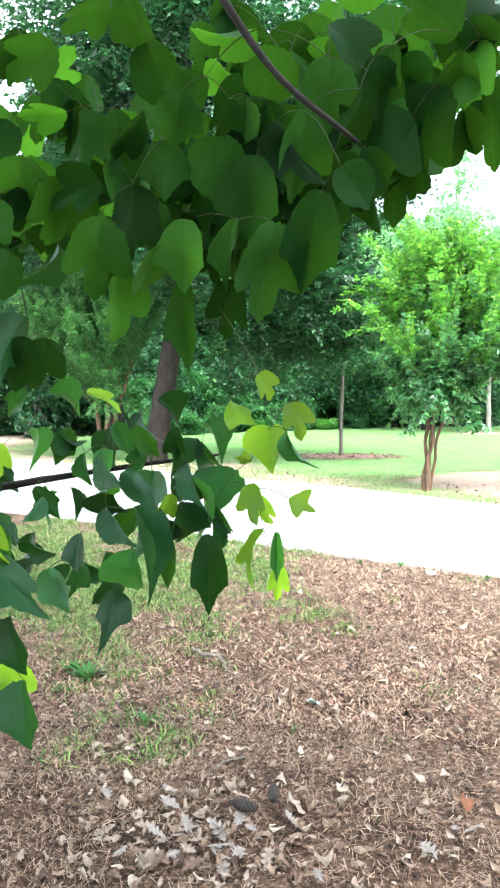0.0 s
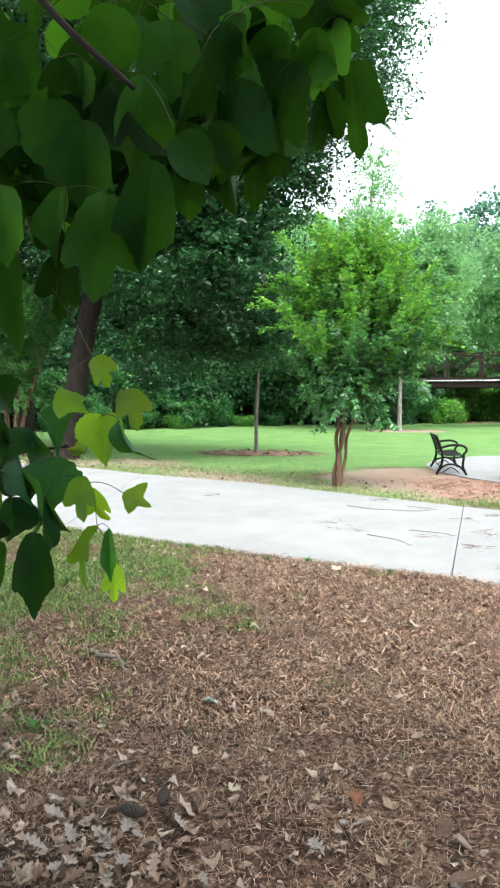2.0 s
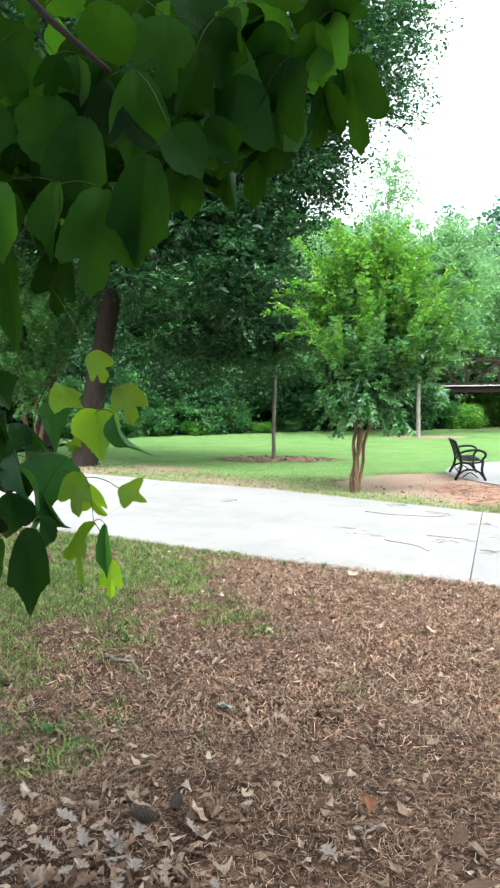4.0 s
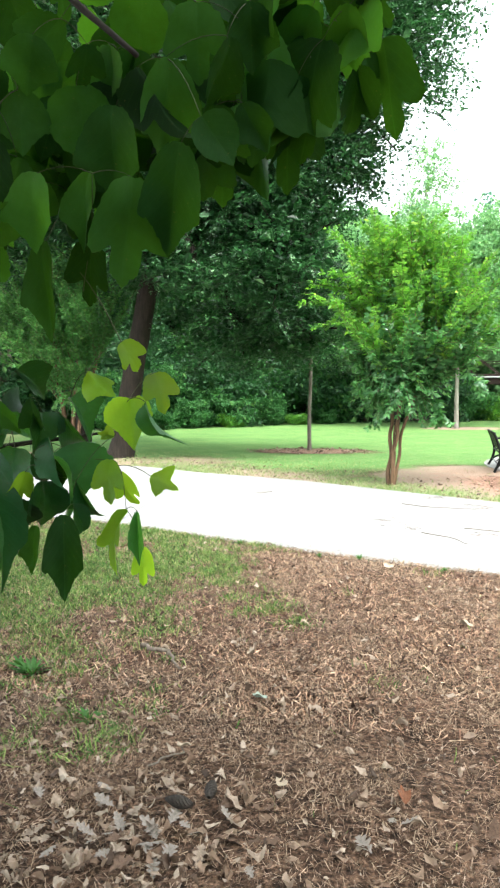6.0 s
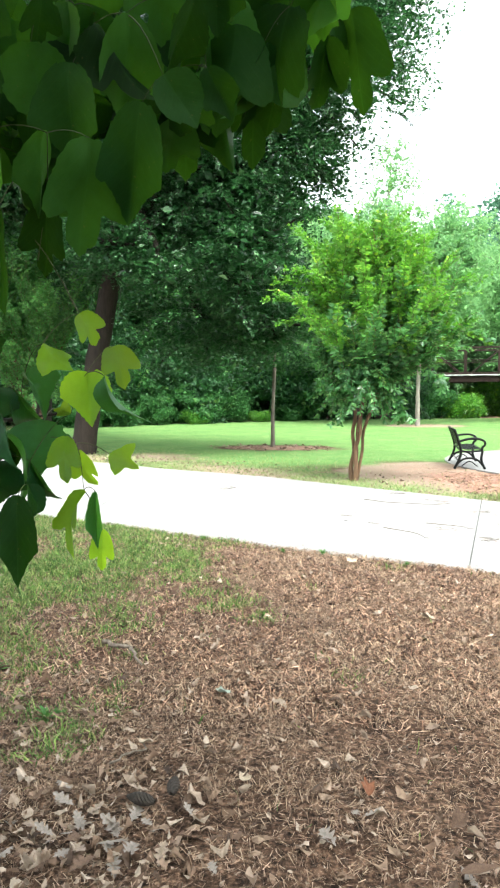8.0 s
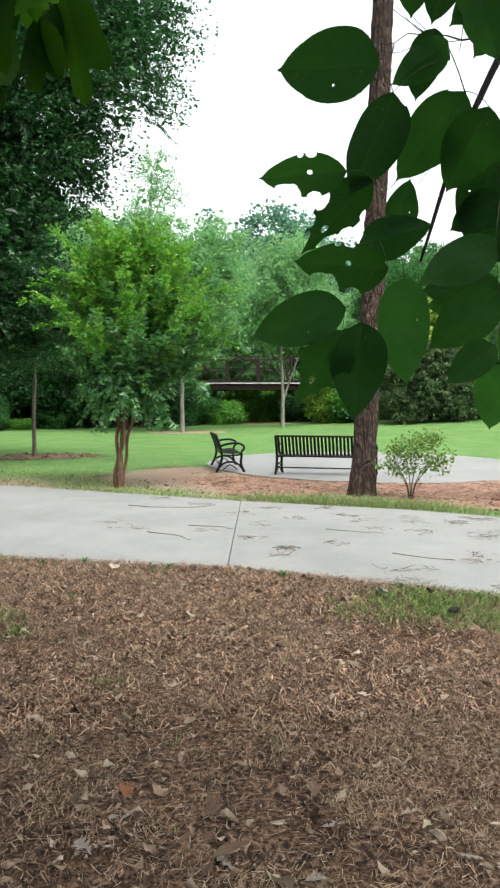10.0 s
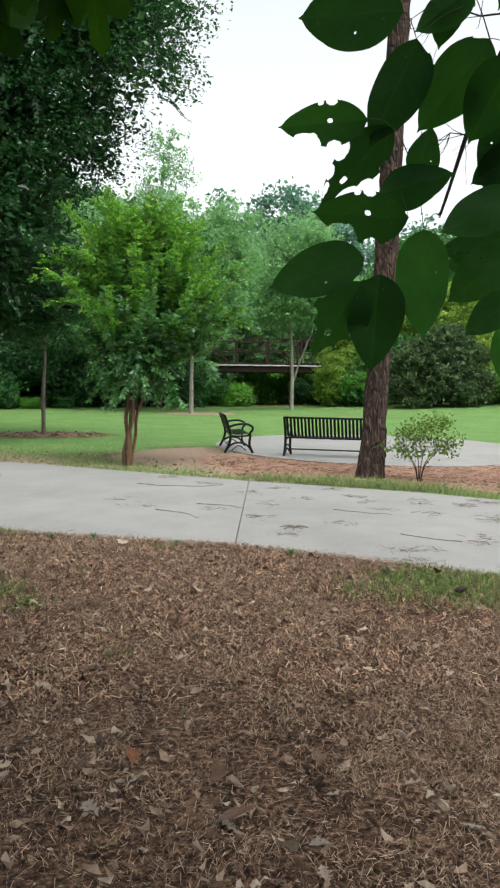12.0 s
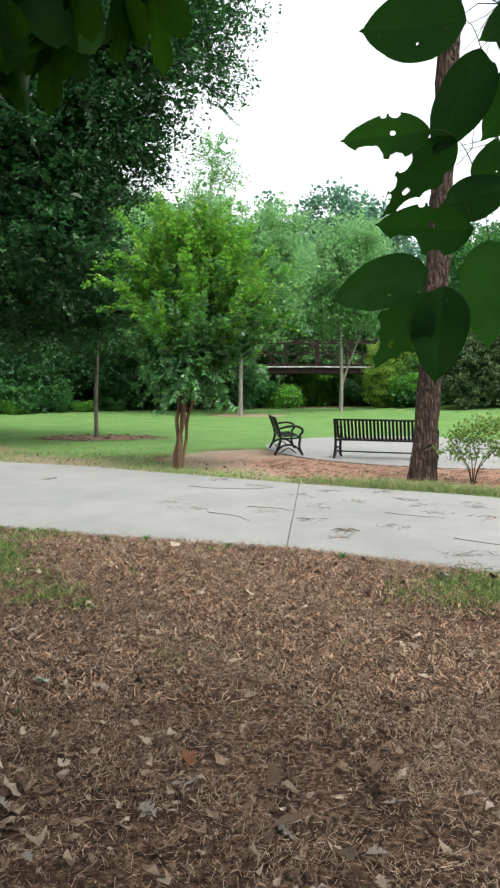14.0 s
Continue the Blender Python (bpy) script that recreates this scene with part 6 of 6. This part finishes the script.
heaps = tufts(scatter(rng, 42, -3.5, 4.5, 5.0, 13.0, lambda x, y: on_path(x, y, -0.15) * np.clip(0.25 + 0.25 * x, 0.06, 1)), 24, 0.09)
heaps = heaps[on_path(heaps[:, 0], heaps[:, 1], -0.05)]
me = needle_mesh("pine_straw", heaps, rng, 0.16, 0.002, 0.006)
tagged(part("pine_straw", me, DARK_NEEDLE), "little heaps of brown pine needles on the concrete", "pine straw", kind="stuff")
xy = scatter(rng, 9000, 0.2, 8.5, 9.8, 16.5, lambda x, y: np.clip(mulch_amount(x, y) * 1.6 - 0.6, 0, 1) * (in_ring(x, y, *PATIO) < 0))
tagged(part("pine_straw", needle_mesh("pine_straw", xy, rng, 0.16, 0.003), RED_NEEDLE), "reddish pine straw bed round the pines", "pine straw", kind="stuff")


def dry_leaves(name, xy, rng, size, lift=0.012):
    """Curled dead leaves: three by three points each."""
    n = len(xy)
    p = np.column_stack([xy, rest(xy) + rng.uniform(0.01, lift + 0.024, n)])
    a = rng.uniform(0, 2 * math.pi, n)
    tilt = rng.normal(size=(n, 2)) * 0.25
    d = unit(np.column_stack([np.cos(a), np.sin(a), tilt[:, 0]]))
    s = unit(np.column_stack([-np.sin(a), np.cos(a), tilt[:, 1]]))
    up = np.cross(d, s)
    L = size * rng.uniform(0.5, 1.35, (n, 1))
    W = L * rng.uniform(0.35, 0.75, (n, 1))
    curl, roll = rng.normal(size=(n, 1)) * 0.22, rng.normal(size=(n, 1)) * 0.28
    v = []
    for i, w in ((-1, 0.25), (-0.4, 0.95), (0.25, 0.6), (1, 0.12)):
        for j in (-1, 0, 1):
            v.append(p + d * L * 0.5 * i + s * W * 0.5 * j * w * rng.uniform(0.45, 1.4, (n, 1)) + up * L * (curl * i * i + roll * j * j * w + 0.09 * rng.normal(size=(n, 1))))
    v = np.stack(v, 1).reshape(-1, 3)
    k = np.arange(n)[:, None] * 12
    q = np.vstack([k + np.array([[r * 3 + c, r * 3 + c + 1, r * 3 + c + 4, r * 3 + c + 3]]) for r in range(3) for c in range(2)])
    return mesh_from(name, v, q)


xy = scatter(rng, 1700, -5.0, 4.2, 1.3, 8.3, lambda x, y: litter_weight(x, y) * np.clip(0.3 + 0.9 * np.exp(-((x + 0.9) ** 2 + (y - 2.0) ** 2) / 1.1) + 0.25 * wobble(x, y, 2.0), 0.05, 1))
xy = np.vstack([xy, tufts(np.array([[-1.05, 2.2], [-0.75, 2.25], [-1.2, 2.0], [-0.9, 1.95]]), 26, 0.16)])
xy = xy[front_only(xy[:, 0], xy[:, 1] + 0.15)]
tagged(part("leaf_litter", dry_leaves("leaf_litter", xy, rng, 0.052), DRY_LEAF), "dry brown and grey fallen leaves in pine straw", "leaf litter", kind="stuff")
xy = scatter(rng, 420, -6.0, 5.0, 4.0, 8.9, lambda x, y: np.clip(0.6 + 0.5 * wobble(x, y, 2.6), 0.1, 1) * np.clip(1.2 - grass_amount(x, y), 0.1, 1) * front_only(x, y) * (np.abs(x) < 0.8 + 0.62 * y))
tagged(part("leaf_litter", dry_leaves("leaf_litter", xy, rng, 0.045), FADED_LEAF), "faded and dark leaf scraps in pine straw by the path", "leaf litter", kind="stuff")
# Dark needle clumps put in to stand for shaded gaps in the straw.
xy = tufts(scatter(rng, 600, -6.0, 5.0, 4.2, 8.9, lambda x, y: np.clip(1.2 - grass_amount(x, y), 0.1, 1) * front_only(x, y) * (np.abs(x) < 0.8 + 0.62 * y)), 12, 0.035)
xy = xy[front_only(xy[:, 0], xy[:, 1])]
tagged(part("pine_straw", needle_mesh("pine_straw", xy, rng, 0.08, 0.0026, None, 0.3), DARK_NEEDLE), "dark pine needle clumps standing for shaded gaps near the path", "pine straw", kind="stuff")
xy = scatter(rng, 6500, -5.0, 4.2, 1.3, 8.3, litter_weight)
xy = xy[front_only(xy[:, 0], xy[:, 1] + 0.1)]
tagged(part("leaf_litter", dry_leaves("leaf_litter", xy, rng, 0.018, 0.006), DRY_LEAF), "small crumbled leaf scraps in pine straw", "leaf litter", kind="stuff")
xy = scatter(rng, 1300, -9, 6, 5, 20, lambda x, y: np.where(on_path(x, y, -0.05), 0.10, 0.35 * (y > along(FAR_EDGE, x)) * (y < along(FAR_EDGE, x) + 2.5)) * 1.0)
xy = xy[~on_path(xy[:, 0], xy[:, 1], 0.02)]
tagged(part("leaf_litter", dry_leaves("leaf_litter", xy, rng, 0.06), DRY_LEAF), "scattered brown leaves on the grass verge", "leaf litter", kind="stuff")

xy = scatter(rng, 260, -6.6, -1.4, 21.0, 24.8, lambda x, y: np.clip(in_ring(x, y, -4.0, 22.8, 2.5, 1.7) * 2, 0, 1))
tagged(part("leaf_litter", dry_leaves("leaf_litter", xy, rng, 0.09), DRY_LEAF), "brown leaves in the mulch ring of a young tree", "leaf litter", kind="stuff")
PALE_DRY = two_scale("pale_dry_leaf", (0.24, 0.19, 0.135), (0.42, 0.35, 0.265), 60, 8, 0.7, 0.3, 0.002)
GREY_DRY = two_scale("grey_green_leaf", (0.16, 0.21, 0.17), (0.30, 0.35, 0.29), 60, 8, 0.7, 0.3, 0.002)
RUST_DRY = two_scale("rust_leaf", (0.09, 0.034, 0.016), (0.2, 0.08, 0.038), 60, 8, 0.7, 0.3, 0.002)
DARK_DRY = two_scale("dark_dry_leaf", (0.05, 0.03, 0.02), (0.17, 0.105, 0.072), 60, 8, 0.7, 0.3, 0.002)
CURLED = lobed_leaf("curled_leaf", TRIDENT, 0.5, -0.35, 0.06, 31)
FLAT = lobed_leaf("fallen_leaf", SHALLOW, 0.3, -0.15, 0.06, 32)
for x, y, size, turn, me, mat, label in (
        (0.22, 4.9, 0.10, 70, FLAT, PALE_DRY, "pale cream fallen leaf on pine straw"), (-0.43, 6.4, 0.11, 20, FLAT, PALE_DRY, "pale cream fallen leaf on pine straw"),
        (-0.84, 3.4, 0.08, 100, FLAT, GREY_DRY, "grey-green fallen leaf on pine straw"), (-0.11, 2.57, 0.06, 40, CURLED, RUST_DRY, "orange-brown curled fallen leaf"),
        (0.58, 2.52, 0.06, 10, CURLED, DARK_DRY, "dark brown curled fallen leaf"), (0.17, 2.43, 0.07, -70, CURLED, DARK_DRY, "dark brown curled fallen leaf"),
        (0.4, 2.03, 0.09, 130, CURLED, PALE_DRY, "pale curled fallen leaf on pine straw"), (-1.05, 2.84, 0.07, 140, FLAT, PALE_DRY, "pale cream fallen leaf on pine straw"),
        (1.75, 5.35, 0.09, 60, FLAT, GREY_DRY, "grey-green fallen leaf on pine straw"), (-0.6, 2.62, 0.05, 0, FLAT, PALE_DRY, "pale cream fallen leaf on pine straw")):
    me = me.copy()
    me.materials.clear()
    z = float(rest(np.array([[x, y]]))[0])
    tagged(part("fallen_leaf", me, mat, m=pose(x, y, z + (0.045 if me.name.startswith("curled") else 0.028), 24 if me.name.startswith("curled") else 8, 12, turn) @ Matrix.Scale(size, 4)), label, "leaf", "single fallen leaves")


OAK_DRY = [leaf_blade("fallen_leaf", [(0, 0.015), (0.12, 0.05), (0.2, 0.16), (0.26, 0.2), (0.32, 0.08), (0.42, 0.24), (0.5, 0.3), (0.56, 0.1), (0.66, 0.22), (0.74, 0.25), (0.79, 0.09), (0.9, 0.12), (1.0, 0.01)], 4, f, c, (), 0) for f, c in ((0.35, -0.25), (-0.3, 0.3), (0.5, 0.15))]
TAN_DRY = two_scale("tan_dry_leaf", (0.16, 0.118, 0.088), (0.3, 0.235, 0.185), 60, 8, 0.7, 0.3, 0.002)
GREYISH_DRY = two_scale("greyish_dry_leaf", (0.14, 0.118, 0.102), (0.27, 0.232, 0.204), 60, 8, 0.7, 0.3, 0.002)
for k in range(64):
    near = k < 44
    x, y = (-1.02 + rng.normal() * 0.2, 2.16 + rng.normal() * 0.14) if near else (rng.uniform(-1.2, 1.1), rng.uniform(1.85, 2.6))
    me = OAK_DRY[k % 3].copy()
    me.materials.append((TAN_DRY, GREYISH_DRY, DARK_DRY, GREYISH_DRY)[(k * 7 // 3) % 4])
    z = float(rest(np.array([[x, y]]))[0])
    tagged(part("fallen_leaf", me, None, m=pose(x, y, z + 0.026 + 0.012 * near * rng.random(), rng.uniform(-22, 22), rng.uniform(-22, 22), rng.uniform(0, 360)) @ Matrix.Scale(rng.uniform(0.06, 0.105), 4)), "dry lobed oak leaf lying in leaf litter", "leaf", "single fallen leaves")


CONE_SCALE = two_scale("cone_scale", (0.012, 0.009, 0.007), (0.04, 0.03, 0.024), 80, 10, 0.7, 0.4, 0.003)


def build_cone(x, y, turn, tilt):
    """A closed pine cone lying on its side."""
    rng = np.random.default_rng(int(abs(x * 100)))
    t = np.linspace(0, 1, 16)
    rad = 0.027 * np.clip(np.sin(np.pi * (0.04 + 0.93 * t)), 0.03, 1) ** 0.7 * (1 - 0.2 * t)
    v, q = tube_data(np.column_stack([t * 0.11 - 0.055, t * 0, t * 0]), rad, 16)
    ring, k = np.divmod(np.arange(16 * 16), 16)
    v[:256] *= (1 + 0.07 * np.where((ring + k) % 2 == 0, 1, -1))[:, None] * np.array([0, 1, 1]) + np.array([1, 0, 0])
    z = float(rest(np.array([[x, y]]))[0])
    return tagged(part("pine_cone", mesh_from("pine_cone", v, q), CONE_SCALE, m=pose(x, y, z + 0.05, 0, tilt, turn) @ Matrix.Diagonal((1.05, 0.95, 0.95, 1))), "dark closed pine cone lying in leaf litter", "pine cone", "pine cones")


build_cone(-0.84, 2.49, 100, 0)
build_cone(-0.93, 2.38, 172, 0)
build_cone(2.05, 4.75, 20, 0)

STICK = two_scale("stick_bark", (0.06, 0.047, 0.036), (0.22, 0.18, 0.145), 50, 6, 0.85, 0.4, 0.003)


def build_stick(points, r, label, seed=1):
    rng = np.random.default_rng(seed)
    c = np.array(curve(points, 6))
    c[1:-1, :2] += np.cumsum(rng.normal(size=(len(c) - 2, 2)) * r * 2.2, axis=0)
    return tagged(part("stick", tube("stick", c, np.linspace(r, r * 0.5, len(c)), 6, 0.1, rng), STICK), label, "stick", "fallen sticks")


build_stick([(-1.77, 3.95, 0.045), (-1.6, 3.82, 0.055), (-1.4, 3.64, 0.045)], 0.015, "grey fallen stick lying in pine straw")
build_stick([(-1.16, 2.62, 0.03), (-1.13, 2.72, 0.045), (-1.1, 2.84, 0.03)], 0.006, "pale fallen stick lying in leaf litter", 2)
tagged(part("fallen_leaf", leaf_blade("fallen_leaf", OVAL, 6, 0.5, -0.2, (), 14), DARK_DRY, m=pose(0.18, 2.2, 0.04, 6, 4, -82) @ Matrix.Diagonal((0.07, 0.13, 0.1, 1))), "long curled dark brown leaf in leaf litter", "leaf", "single fallen leaves")
TOP = 0.011
build_stick([(-0.55, 10.9, TOP), (-0.1, 10.6, TOP), (0.5, 10.5, TOP), (0.75, 10.8, TOP), (0.35, 11.1, TOP)], 0.005, "thin dark bent twig lying on the concrete", 4)
build_stick([(-0.2, 8.5, TOP), (0.15, 8.2, TOP), (0.3, 7.9, TOP)], 0.005, "thin dark twig lying on the concrete", 5)
build_stick([(1.95, 8.4, TOP), (2.3, 8.1, TOP), (2.55, 8.0, TOP)], 0.004, "thin dark twig lying on the concrete", 6)
build_stick([(0.3, 8.9, TOP), (0.7, 8.75, TOP), (0.85, 8.6, TOP)], 0.005, "thin dark twig lying on the concrete", 7)
build_stick([(2.3, 6.9, TOP), (2.8, 6.5, TOP), (2.75, 6.55, TOP)], 0.004, "thin dark twig lying on the concrete", 8)
tuft = empty("pine_twig", pose(1.28, 7.3, TOP), "tuft of dark pine twig lying on the concrete", "twig")
for k in range(9):
    a = k * 0.75
    part("needle", tube("needle", [(0, 0, 0.0), (0.06 * math.cos(a), 0.06 * math.sin(a), 0.012), (0.15 * math.cos(a), 0.15 * math.sin(a), 0)], [0.006, 0.005, 0.003], 6), STICK, tuft)


WEED_BLADE = leaf_blade("leaf", [(0, 0.02), (0.2, 0.07), (0.45, 0.11), (0.7, 0.1), (0.9, 0.05), (1.0, 0.005)], 2, 0.4, 0.35)
WEED_BLADE.materials.append(WEED_LEAF)


def build_weed(x, y, size, seed, label):
    rng = np.random.default_rng(seed)
    ob = empty("weed", pose(x, y, float(rest(np.array([[x, y]]))[0])), label, "weed", "low weeds")
    for k in range(24):
        part("leaf", WEED_BLADE, None, ob, m=pose(0, 0, 0.004, 0, 0, rng.uniform(0, 360)) @ pose(0, 0, 0, rng.uniform(28, 75)) @ Matrix.Scale(size * rng.uniform(0.6, 1.1), 4))
    return ob


build_weed(-2.2, 3.42, 0.12, 1, "leafy green weed rosette in leaf litter")
build_weed(-2.32, 3.5, 0.10, 2, "leafy green weed rosette in leaf litter")
build_weed(-1.62, 2.98, 0.08, 3, "small green weed in leaf litter")
build_weed(2.15, 4.0, 0.08, 4, "small yellow-green weed in pine straw")
for k, x in enumerate((-2.6, -2.1, -1.15, -0.75, 0.05, 1.05, 1.95)):
    build_weed(x, float(along(NEAR_EDGE, x)) - 0.07 - 0.04 * (k % 3), 0.05 + 0.012 * (k % 2), 11 + k, "small yellow-green weed at the concrete edge")
